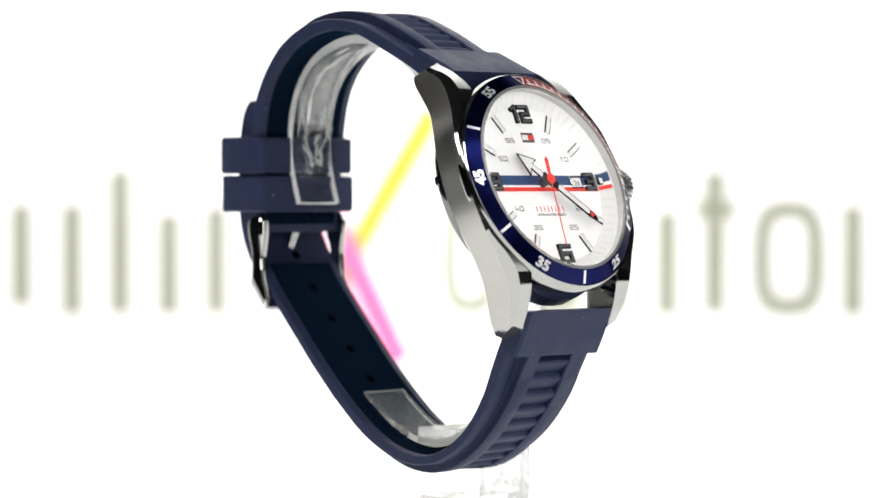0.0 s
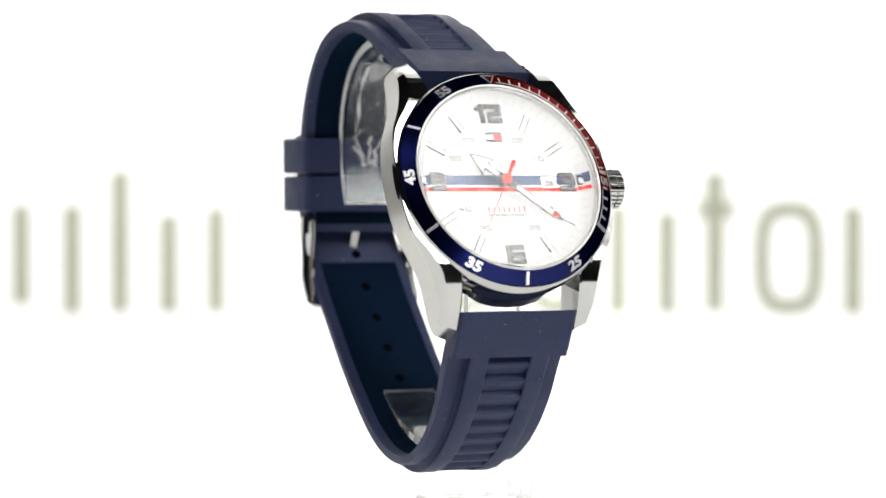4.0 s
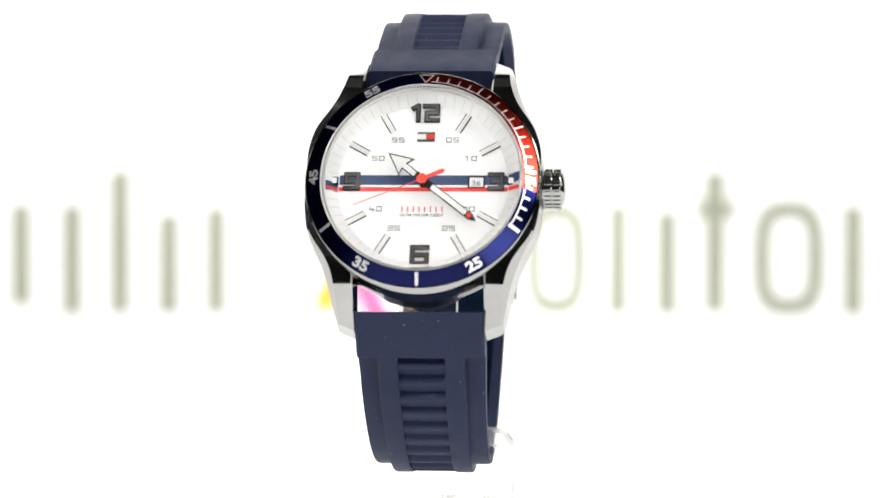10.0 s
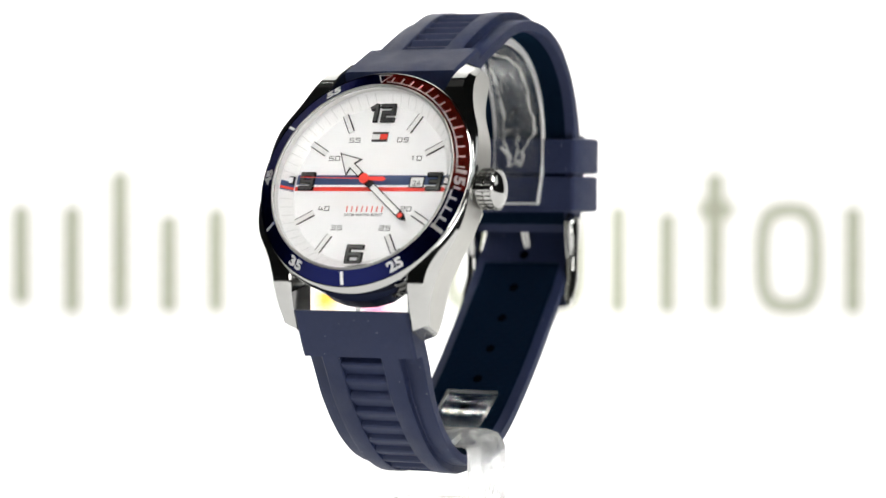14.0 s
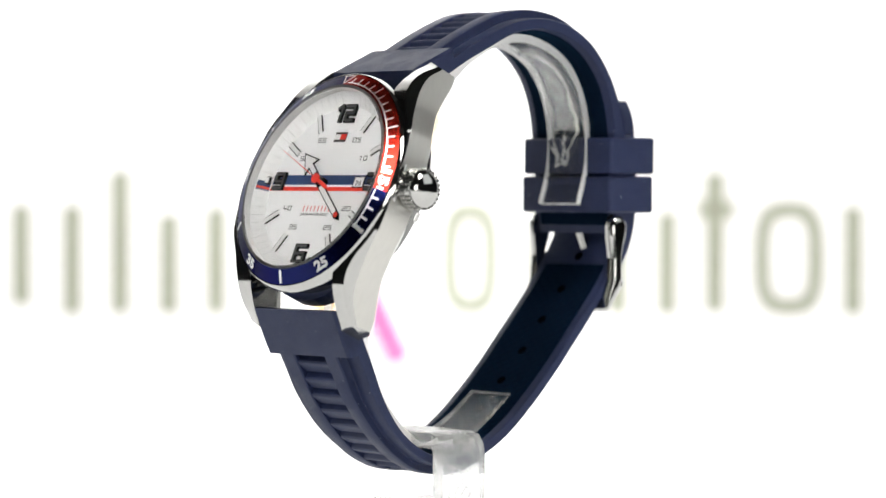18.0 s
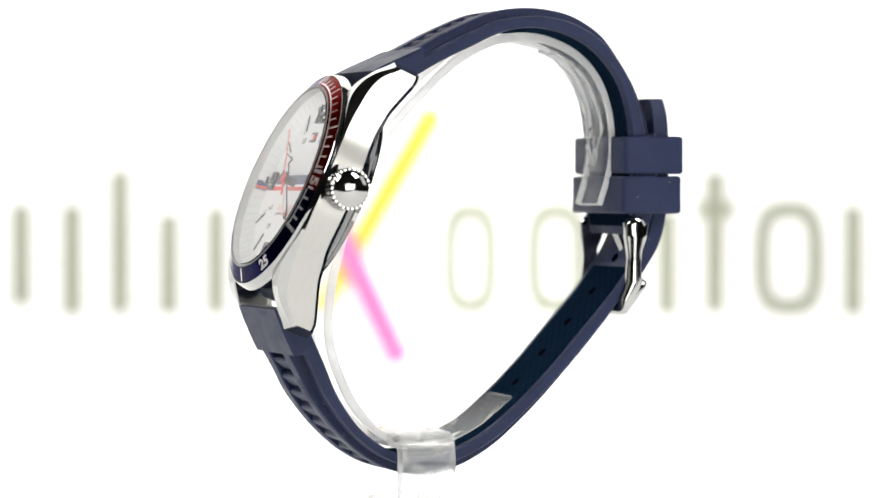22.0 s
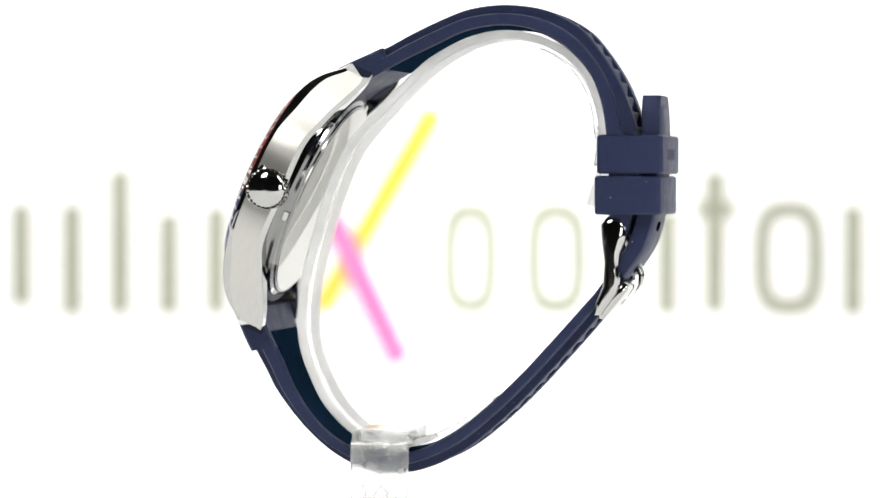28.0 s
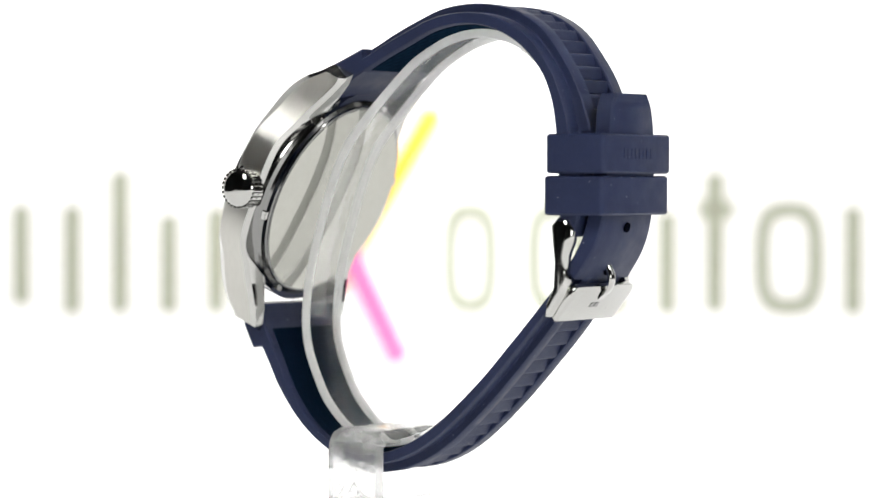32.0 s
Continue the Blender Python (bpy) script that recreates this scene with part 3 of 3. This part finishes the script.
def crown(watch):
    """Fluted winding crown at three o'clock, its axis along x."""
    at = CASE @ Matrix.Translation((0.3 * MM, 0.1 * MM, -2.5 * MM)) @ Matrix.Rotation(radians(90), 4, "Y")
    c = part("crown", lathe([(0.02, 20.4), (2.3, 20.4), (2.3, 21.4), (3.4, 21.45), (3.4, 24.45), (3.3, 24.6), (3.05, 24.85), (2.6, 25.1), (2.0, 25.3), (1.2, 25.45), (0.5, 25.52), (0.02, 25.54)], 64), STEEL, watch,
             "polished domed crown with a fluted rim", at, smooth=30)
    bm = bmesh.new()
    for z0, z1 in ((21.6, 22.95), (23.2, 24.5)):
        for i in range(26):
            a = 2 * math.pi * i / 26
            b = box(-0.3, 0.3, 3.2, 3.78, z0, z1, 0.08)
            bmesh.ops.rotate(b, cent=(0, 0, 0), matrix=Matrix.Rotation(a, 3, "Z"), verts=b.verts)
            tmp = bpy.data.meshes.new("flute")
            b.to_mesh(tmp)
            b.free()
            bm.from_mesh(tmp)
            bpy.data.meshes.remove(tmp)
    part("fluting", bm, STEEL, c, "steel flutes round the crown")


# profiles of the strap in the turning plane: (y, z), z from the camera's height
UP_OUT = [(-15.5, 20.4), (-12.7, 21.8), (-6.4, 24.6), (-1.1, 27.4), (4.2, 29.9), (9.4, 31.9), (14.7, 32.7), (20.0, 32.5), (25.3, 31.2), (30.6, 28.0), (34.3, 23.5), (37.5, 18.3), (39.6, 13.0), (40.7, 8.8), (41.0, 2.0), (40.3, -5.0), (39.2, -9.6)]
UP_IN = [(-13.2, 15.8), (-10.8, 17.4), (-7.6, 19.0), (-1.3, 22.2), (3.9, 24.5), (9.1, 26.8), (14.4, 27.8), (19.6, 27.5), (24.9, 25.6), (29.1, 22.5), (32.2, 18.6), (33.8, 13.9), (34.7, 8.7), (35.4, 2.0), (35.8, -5.0), (36.4, -9.9)]
LOW_OUT = [(-34.5, -23.2), (-33.1, -26.6), (-31.5, -30.2), (-28.9, -34.9), (-26.6, -39.3), (-22.0, -45.2), (-16.8, -50.0), (-11.5, -53.0), (-6.2, -54.3), (-1.0, -54.0), (4.3, -52.3), (9.6, -49.3), (14.9, -44.9),
           (20.2, -39.8), (25.4, -34.2), (30.7, -28.2), (34.8, -23.0), (38.9, -17.0), (42.0, -12.3), (43.8, -7.0), (44.6, 0.0), (44.9, 8.0), (44.7, 16.0)]
LOW_IN = [(-28.9, -23.3), (-28.3, -24.9), (-27.3, -27.4), (-24.2, -33.2), (-21.1, -39.4), (-16.9, -44.7), (-11.7, -48.1), (-6.4, -49.3), (-1.2, -48.2), (4.0, -45.8), (9.3, -42.1), (14.5, -37.4), (19.8, -32.2),
          (25.0, -26.4), (30.3, -20.6), (34.0, -16.8), (37.3, -12.8), (39.6, -8.0), (40.8, -3.0), (41.3, 2.0), (41.5, 9.0), (41.4, 16.0)]


class Band:
    """A strap that follows an outer and an inner profile; s runs from 0 at the lug to 1."""

    def __init__(self, outer, inner, widths, thin, n=120):
        reach = lambda q: [(y * (1.012 if y > 0 else 1.0), z) for y, z in q]
        self.o, self.i, self.n, self.w = spline(reach(outer), n), spline(reach(inner), n), n, widths
        for k in range(n + 1):
            self.i[k] += (self.o[k] - self.i[k]) * float(np.interp(k / n, *thin))

    def at(self, s, x, h):
        """The point at s, x across, and h up from the inner (0) to the outer face (1)."""
        k = min(max(s, 0), 1) * self.n
        a = int(min(k, self.n - 1))
        o = self.o[a] + (self.o[a + 1] - self.o[a]) * (k - a)
        i = self.i[a] + (self.i[a + 1] - self.i[a]) * (k - a)
        q = i + (o - i) * h
        return (CX + x, q[0], Z0 + q[1])

    def half(self, s):
        return float(np.interp(s, self.w[0], self.w[1]))

    def block(self, s0, s1, section, steps, bm=None):
        """section(s) gives the ring of (x, h)."""
        return loft([[self.at(s, x, h) for x, h in section(s)] for s in np.linspace(s0, s1, steps)], bm=bm)


def round_block(band):
    def sec(s):
        w = band.half(s)
        return [(-w + 0.4, 0), (w - 0.4, 0), (w, 0.08), (w, 0.9), (w - 0.5, 1.0), (-w + 0.5, 1.0), (-w, 0.9), (-w, 0.08)]
    return sec


def railed(band, rib_floor=0.55, flange=0.56):
    def sec(s):
        w = band.half(s)
        a, b = w * 0.69, w * 0.37
        half = [(w - 0.4, 0), (w, 0.06), (w, flange - 0.05), (w - 0.35, flange), (a + 0.15, flange), (a, flange + 0.05), (a, 0.95), (a - 0.3, 1.0),
                (b + 0.25, 1.0), (b, 0.95), (b, rib_floor)]
        return half + [(-x, h) for x, h in reversed(half)]
    return sec


def strap(watch, name, outer, inner, widths, thin, spans, ribs, label, lining, holes=()):
    band = Band(outer, inner, widths, thin)
    bm = bmesh.new()
    for kind, s0, s1 in spans:
        sec = round_block(band) if kind == "plain" else railed(band)
        band.block(s0, s1, sec, max(4, int((s1 - s0) * 110)), bm)
    body = part(name, bm, RUBBER, watch, label, smooth=35)
    s0, s1, count = ribs
    step = (s1 - s0) / count
    for k in range(count):
        a = s0 + k * step
        def sec(u, a=a):
            w = band.half(a) * 0.37 - 0.02
            f = (u - a) / step
            top = 0.66 + 0.29 * min(1.0, f / 0.3) if f < 0.3 else 0.95 - 0.22 * max(0.0, (f - 0.45) / 0.55)
            return [(-w, 0.5), (w, 0.5), (w, top), (-w, top)]
        part("rib", band.block(a, a + step * 0.995, sec, 9), RUBBER, body)
    l0, l1 = lining
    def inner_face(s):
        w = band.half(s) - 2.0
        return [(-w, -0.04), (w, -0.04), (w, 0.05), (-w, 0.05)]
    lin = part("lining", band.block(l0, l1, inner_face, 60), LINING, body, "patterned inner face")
    me = lin.data
    uv = me.uv_layers.new(name="run")
    for loop in me.loops:
        co = me.vertices[loop.vertex_index].co
        uv.data[loop.index].uv = ((co.x - CX * MM) * 1000, (math.hypot(co.y, co.z) * 0.3 + co.y * 0.6 + co.z * 0.8) * 1000)
    for s in holes:
        o, i = Vector(band.at(s, 0, 1)), Vector(band.at(s, 0, 0))
        run = Vector(band.at(s + 0.01, 0, 0)) - Vector(band.at(s - 0.01, 0, 0))
        ax = run.cross(Vector((1, 0, 0))).normalized()
        ax = ax if ax.dot(o - i) > 0 else -ax
        q = ax.to_track_quat("Z", "Y").to_matrix().to_4x4()
        depth = (o - i).length
        top = depth * (0.4 if s < 0.75 else 1.008)
        hole = part("hole", disc(0.9, -0.24, top, 24), HOLE_SHADE, body, "buckle hole plugged dark for its shade", Matrix.Translation(i * MM) @ q)
    return band


def straps(watch):
    up = strap(watch, "upper_strap", UP_OUT, UP_IN, ((0, 0.1, 0.14, 0.4, 0.55, 0.8, 1), (11.6, 11.6, 11.5, 11.6, 11.8, 11.8, 11.2)), ((0, 0.12, 0.4, 0.7, 0.85, 1), (0, 0.1, 0.2, 0.2, 0.1, 0)),
               (("plain", 0.0, 0.115), ("railed", 0.11, 0.80), ("plain", 0.79, 1.0)), (0.118, 0.80, 21), "navy rubber upper strap with raised rails and ribs", (0.12, 0.98))
    low = strap(watch, "lower_strap", LOW_OUT, LOW_IN, ((0, 0.06, 0.09, 0.3, 0.45, 0.6, 0.74, 0.8, 0.9, 0.965, 0.985, 1), (11.6, 11.6, 11.45, 10.6, 10.35, 10.3, 10.2, 9.6, 8.7, 7.9, 7.3, 5.8)), ((0, 0.08, 0.2, 0.35, 0.5, 0.7, 0.8, 0.9, 1), (0, 0.12, 0.25, 0.36, 0.4, 0.4, 0.2, 0, 0)),
                (("plain", 0.0, 0.066), ("railed", 0.061, 0.755), ("plain", 0.75, 1.0)), (0.069, 0.755, 27), "navy rubber lower strap with raised rails, ribs and buckle holes", (0.04, 0.74),
                holes=[0.455 + 0.06 * k for k in range(8)])
    # rubber noses that fill the gap between case and bar
    for name, sv in (("strap_nose", 1), ("strap_nose", -1)):
        pts = [(-8.2, 17.0), (8.2, 17.0), (7.6, 19.2), (6.0, 20.4), (3, 21.3), (0, 21.5), (-3, 21.3), (-6.0, 20.4), (-7.6, 19.2)]
        part(name, prism([(x, v * sv) for x, v in pts], -6.6, -3.5), RUBBER, watch, "curved rubber nose behind the bezel", CASE)
    for sv in (1, -1):
        b = disc(0.75, -11.9, 11.9, 24)
        part("spring_bar", b, STEEL, watch, "steel spring bar", CASE @ Matrix.Translation((0, (22.6 if sv > 0 else -24.2) * MM, (-6.2 if sv > 0 else -6.8) * MM)) @ Matrix.Rotation(radians(90), 4, "Y"))


def keeper(watch, y0, y1, z0, z1, hw, label, mark=False):
    """A rubber loop round both layers of the strap."""
    def ring(w, ya, yb, r):
        pts = []
        for cx, cy, a0 in ((w - r, yb - r, 0), (-w + r, yb - r, 90), (-w + r, ya + r, 180), (w - r, ya + r, 270)):
            for k in range(4):
                a = radians(a0 + 30 * k)
                pts.append((CX + cx + r * math.cos(a), cy + r * math.sin(a)))
        return pts
    out, inn = ring(hw, y0, y1, 0.9), ring(hw - 1.6, y0 + 1.3, y1 - 1.4, 0.6)
    e = 0.35
    def small(p, d):
        cx, cy = CX, (y0 + y1) / 2
        return [(x - math.copysign(d, x - cx), y - math.copysign(d, y - cy)) for x, y in p]
    rings = [[(x, y, Z0 + z) for x, y in q] for q, z in ((inn, z0 + 0.1), (small(out, e), z0), (out, z0 + e), (out, z1 - e), (small(out, e), z1), (inn, z1 - 0.1))]
    k = part("keeper", loft(rings, closed=True), RUBBER, watch, label, smooth=40)
    if mark:
        for i in range(8):
            part("mark_bar", box(-0.45, 0.45, -0.06, 0.06, -0.95, 0.95), RUBBER, k, "raised bar of the maker's mark", shift(CX + 4.9 - 1.4 * i, y1 + 0.02, Z0 + (z0 + z1) / 2))
    return k


def buckle(watch):
    b = bmesh.new()
    prof = [(34.9, -7.6), (36.3, -6.2), (38.6, -6.4), (39.8, -8.2), (39.6, -10.5), (38.6, -13.0), (38.2, -16.0), (38.6, -18.4), (38.0, -20.2), (35.2, -24.2), (33.9, -24.3), (34.0, -22.0),
            (35.3, -19.0), (35.6, -14.5), (35.0, -10.5)]
    spine = [(36.9, -8.6), (37.0, -8.4), (37.3, -8.4), (37.6, -8.8), (37.3, -10.5), (36.8, -13.0), (36.9, -16.0), (36.9, -18.6), (36.6, -19.8), (35.0, -23.0), (34.6, -23.2), (35.0, -22.0),
             (36.9, -18.8), (36.9, -14.5), (37.2, -10.5)]
    for sx in (-1, 1):
        secs = []
        for x, sh in ((10.0, 0.1), (10.2, 0.0), (10.9, 0.0), (11.3, 0.08), (11.65, 0.2), (11.9, 0.38), (12.02, 0.6), (12.06, 0.85)):
            secs.append([(CX + sx * x, y + (cy - y) * sh, Z0 + z + (cz - z) * sh) for (y, z), (cy, cz) in zip(prof, spine)])
        loft(secs, bm=b)
    plate = [(34.2, -24.4), (34.6, -25.0), (35.6, -25.0), (39.9, -19.6), (40.0, -18.8), (39.2, -18.2), (38.4, -18.8), (34.9, -23.4)]
    my, mz = 37.1, -21.6
    loft([[(CX + x, my + (y - my) * k, Z0 + mz + (z - mz) * k) for y, z in plate]
          for x, k in ((-10.9, 0.55), (-10.75, 0.78), (-10.4, 0.93), (-9.9, 1), (9.9, 1), (10.4, 0.93), (10.75, 0.78), (10.9, 0.55))], bm=b)
    body = part("buckle", b, STEEL, watch, "polished steel pin buckle", smooth=35)
    face = Vector((0, 0.78, -0.62)).to_track_quat("Z", "X").to_matrix().to_4x4()
    for dx in (-0.75, 0.75):
        part("mark_block", box(-0.5, 0.5, -0.6, 0.6, 0.0, 0.06), DARKENED_STEEL, body, "small block of the maker's mark", Matrix.Translation((( CX + 0.8 + dx) * MM, 37.9 * MM, (Z0 - 22.2) * MM)) @ face)
    rod = disc(0.8, -11.6, 11.6, 24)
    part("cross_bar", rod, STEEL, body, at=shift(CX, 37.9, Z0 - 8.0) @ Matrix.Rotation(radians(90), 4, "Y"))
    tongue = spline([(37.6, -9.0), (38.9, -12.0), (40.3, -15.2), (41.1, -17.2), (40.9, -18.9), (39.9, -20.4), (39.2, -20.9)], 14)
    secs = []
    for y, z in tongue:
        secs.append([(CX + 1.05 * math.cos(a), y + 0.55 * math.sin(a), Z0 + z + 0.45 * math.sin(a)) for a in [2 * math.pi * k / 10 for k in range(10)]])
    part("tongue", loft(secs), STEEL, body, "polished buckle tongue", smooth=60)


def wristwatch():
    watch = tagged(new("wristwatch"), "steel wristwatch with white dial, navy-red bezel and navy rubber strap", "watch")
    watch.empty_display_size = 0.02
    watch_case(watch)
    bezel(watch)
    dial(watch)
    sweep = pointers_of(watch)
    crystal(watch)
    crown(watch)
    straps(watch)
    keeper(watch, 34.3, 46.5, 1.6, 8.7, 12.5, "rubber strap keeper with a raised mark", True)
    keeper(watch, 33.9, 46.1, -5.9, 1.2, 12.5, "plain rubber strap keeper")
    buckle(watch)
    return watch, sweep


# ---------------------------------------------------------------- the clear stand
CUFF = [(14.2, -40.6), (12.0, -42.4), (8.3, -45.2), (4.0, -47.6), (-0.8, -49.3), (-6.0, -49.6), (-12.4, -47.4), (-17.8, -42.3), (-20.8, -36.8), (-22.8, -31.2), (-23.3, -25.2), (-22.3, -17.0), (-20.2, -9.0), (-17.7, -1.2), (-14.2, 6.5),
        (-8.8, 13.0), (-3.8, 18.0), (1.0, 22.4), (5.0, 24.9), (9.2, 26.9), (14.4, 28.1), (19.7, 27.9), (25.2, 26.1), (29.6, 23.1), (32.7, 18.9), (34.5, 14.0), (35.2, 8.6), (34.8, 2.8), (32.6, -4.4)]


def display_stand():
    st = tagged(new("display_stand"), "clear acrylic display stand with a C-shaped cuff inside the watch strap", "display stand")
    line = spline(CUFF, 110)
    secs = []
    hw = 5.35
    for k, p in enumerate(line):
        d = line[min(k + 1, 110)] - line[max(k - 1, 0)]
        d = d / np.linalg.norm(d)
        nrm = np.array([d[1], -d[0]])
        q = p + nrm * float(np.interp(k, (0, 6, 25, 55, 85, 110), (0.7, 1.0, 1.9, 1.9, 1.6, 1.2)))
        secs.append([(CX + 0.5 + x, y, Z0 + z) for x, (y, z) in ((-hw, p), (hw - 0.2, p), (hw, p + (q - p) * 0.15), (hw, p + (q - p) * 0.85), (hw - 0.2, q), (-hw, q))])
    cuff = loft(secs)
    bmesh.ops.recalc_face_normals(cuff, faces=cuff.faces)
    for f in cuff.faces:
        f.material_index = 1 if abs(f.normal.x) > 0.5 or len(f.verts) > 4 else 0
        mid = f.calc_center_median()
        if f.material_index and mid.y > 3.0 and mid.z < Z0 - 30:
            f.material_index = 2
    part("cuff", cuff, (ACRYLIC, FROSTED, SAWN), st, "bent clear acrylic cuff", smooth=30)
    # bent strip: arm under the cuff, post beside the strap, foot on the table
    path = [(-3.0, -47.5)] + [(x, -47.5) for x in (2.0, 8.0, 13.0)] + [(14.5, -47.9), (15.3, -49.0)] + [(15.5, z) for z in (-50.0, -54.0, -58.3)] + [(15.4, -59.4), (14.6, -60.1), (13.2, -60.3)] + [(x, -60.3) for x in (8.0, 3.0, -2.6)]
    secs = []
    for k, p in enumerate(path):
        d = Vector((path[min(k + 1, len(path) - 1)][0] - path[max(k - 1, 0)][0], path[min(k + 1, len(path) - 1)][1] - path[max(k - 1, 0)][1])).normalized()
        n = Vector((-d.y, d.x)) * 1.4
        a, b = (p[0] + n.x, p[1] + n.y), (p[0] - n.x, p[1] - n.y)
        secs.append([(a[0], -11.0, Z0 + a[1]), (a[0], -0.6, Z0 + a[1]), (b[0], -0.6, Z0 + b[1]), (b[0], -11.0, Z0 + b[1])])
    br = loft(secs)
    bmesh.ops.recalc_face_normals(br, faces=br.faces)
    for f in br.faces:
        f.material_index = 1 if abs(f.normal.y) > 0.5 or len(br.faces) - f.index <= 2 else 0
    arm = part("bracket", br, (WORN_REFLECT, SAWN), st, "clear acrylic bracket and foot", smooth=40)
    upright = Matrix(((0, 0, 1, 16.85 * MM), (1, 0, 0, 0), (0, 1, 0, Z0 * MM), (0, 0, 0, 1)))
    for mark in ([(-9.8, -58.0), (-8.6, -55.9), (-7.6, -58.2)], [(-8.9, -58.6), (-6.8, -55.6)], [(-6.9, -58.3), (-5.2, -55.8)], [(-4.4, -58.2), (-2.9, -55.6)], [(-5.4, -55.9), (-2.6, -58.4)]):
        part("scratch", bar(mark, 0.26, 0, 0.08), FROSTED, arm, "white scratch", upright)
    # crumpled clear tape left on the rear end of the cuff
    bm = bmesh.new()
    rows = []
    for k in range(84, 108):
        p, d = line[k], line[k + 1] - line[k - 1]
        d = d / np.linalg.norm(d)
        nrm = np.array([d[1], -d[0]])
        row = []
        for j in range(13):
            x = -4.6 + 9.2 * j / 12
            wob = 2.1 + 0.3 * noise.noise((x * 0.45, k * 0.35, 3.0)) + 0.1 * noise.noise((x * 1.3, k * 0.9, 7.0))
            q = p + nrm * wob
            row.append(bm.verts.new((CX + 0.4 + x + 0.5 * noise.noise((k * 0.5, j * 0.4, 1.0)), q[0], Z0 + q[1])))
        rows.append(row)
    for r0, r1 in zip(rows, rows[1:]):
        for j in range(12):
            if noise.noise((j * 0.3, rows.index(r0) * 0.2, 9.0)) > -0.5:
                bm.faces.new((r0[j], r0[j + 1], r1[j + 1], r1[j]))
    bmesh.ops.solidify(bm, geom=bm.faces[:], thickness=0.12)
    tape = part("tape_residue", bm, RESIDUE, st, "crumpled clear tape", smooth=60)
    # pale curled edges of the tape
    for seed, mid, half, wide, x0 in ((2.0, 95.5, 9.5, 3.2, 0.3), (31.0, 102.5, 2.6, 1.5, -0.9)):
        secs = []
        for j in range(96):
            u = 2 * math.pi * j / 96
            ru, rv = math.cos(u), math.sin(u)
            k = mid + half * ru + 1.3 * noise.noise((ru * 2.2, rv * 2.2, seed))
            a = int(k)
            p = line[a] + (line[a + 1] - line[a]) * (k - a)
            d = line[a + 1] - line[a]
            d = d / np.linalg.norm(d)
            nrm = np.array([d[1], -d[0]])
            x = x0 + wide * rv + 1.5 * noise.noise((ru * 2.6, rv * 2.6, seed + 5.0)) + 0.5 * noise.noise((ru * 7.0, rv * 7.0, seed + 9.0))
            x = min(max(x, -4.5), 4.5)
            fat = 0.2 + 0.2 * noise.noise((ru * 5.0, rv * 5.0, seed + 8.0))
            q = p + nrm * 2.3
            secs.append([(CX + 0.4 + x + 1.5 * fat * math.cos(w), q[0] + nrm[0] * fat * math.sin(w), Z0 + q[1] + nrm[1] * fat * math.sin(w)) for w in [math.pi * i / 3 for i in range(6)]])
        part("tape_edge", loft(secs, closed=True), RESIDUE_EDGE, tape, "whitish curled edge of the tape", smooth=60)
    return st


setting()
softbox((-0.384, -0.541, 0.695), (0, -0.027, 0.06), 230, 400, LEFT_LIGHT, "black softbox with a glowing white front")
softbox((0.567, -0.396, 0.672), (0, -0.027, 0.06), 220, 400, KEY_LIGHT, "black softbox with a glowing white front")
# unseen panel, added for the bluish light that the case flank reflects
softbox((0.70, -0.10, 0.37), (0, 0, 0.06), 380, 380, PANEL_LIGHT, "large dim panel added for bluish light from the right")
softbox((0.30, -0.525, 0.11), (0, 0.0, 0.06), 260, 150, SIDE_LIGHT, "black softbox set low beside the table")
softbox((-0.04, 0.17, 0.42), (-0.04, 0.40, 0.28), 300, 120, BACK_LIGHT, "flat softbox aimed at the backdrop")
spot_lamp((0.0, 0.29, 0.85), (0.006, 0.40, 0.045), 128.0, 11.0, "black spot lamp aimed at the middle of the backdrop")
watch, sweep_hand = wristwatch()
stand = display_stand()


def motions():
    turn = [(i * 0.25, pose(0, 0, 0, 0, 0, -1.0 - 5.281 * (i * 0.25 - 9.0))) for i in range(129)]
    walk(watch, turn)
    walk(stand, turn)
    beats = [(0.0, 187.0)]
    for k in range(0, 32):
        beats += [(k + 0.7, 187.0 + 6 * k), (k + 0.8, 193.0 + 6 * k)]
    beats.append((32.0, 379.0))
    walk(sweep_hand, [(t, CASE @ flat(0, 0, 2.3, -a)) for t, a in beats])


motions()
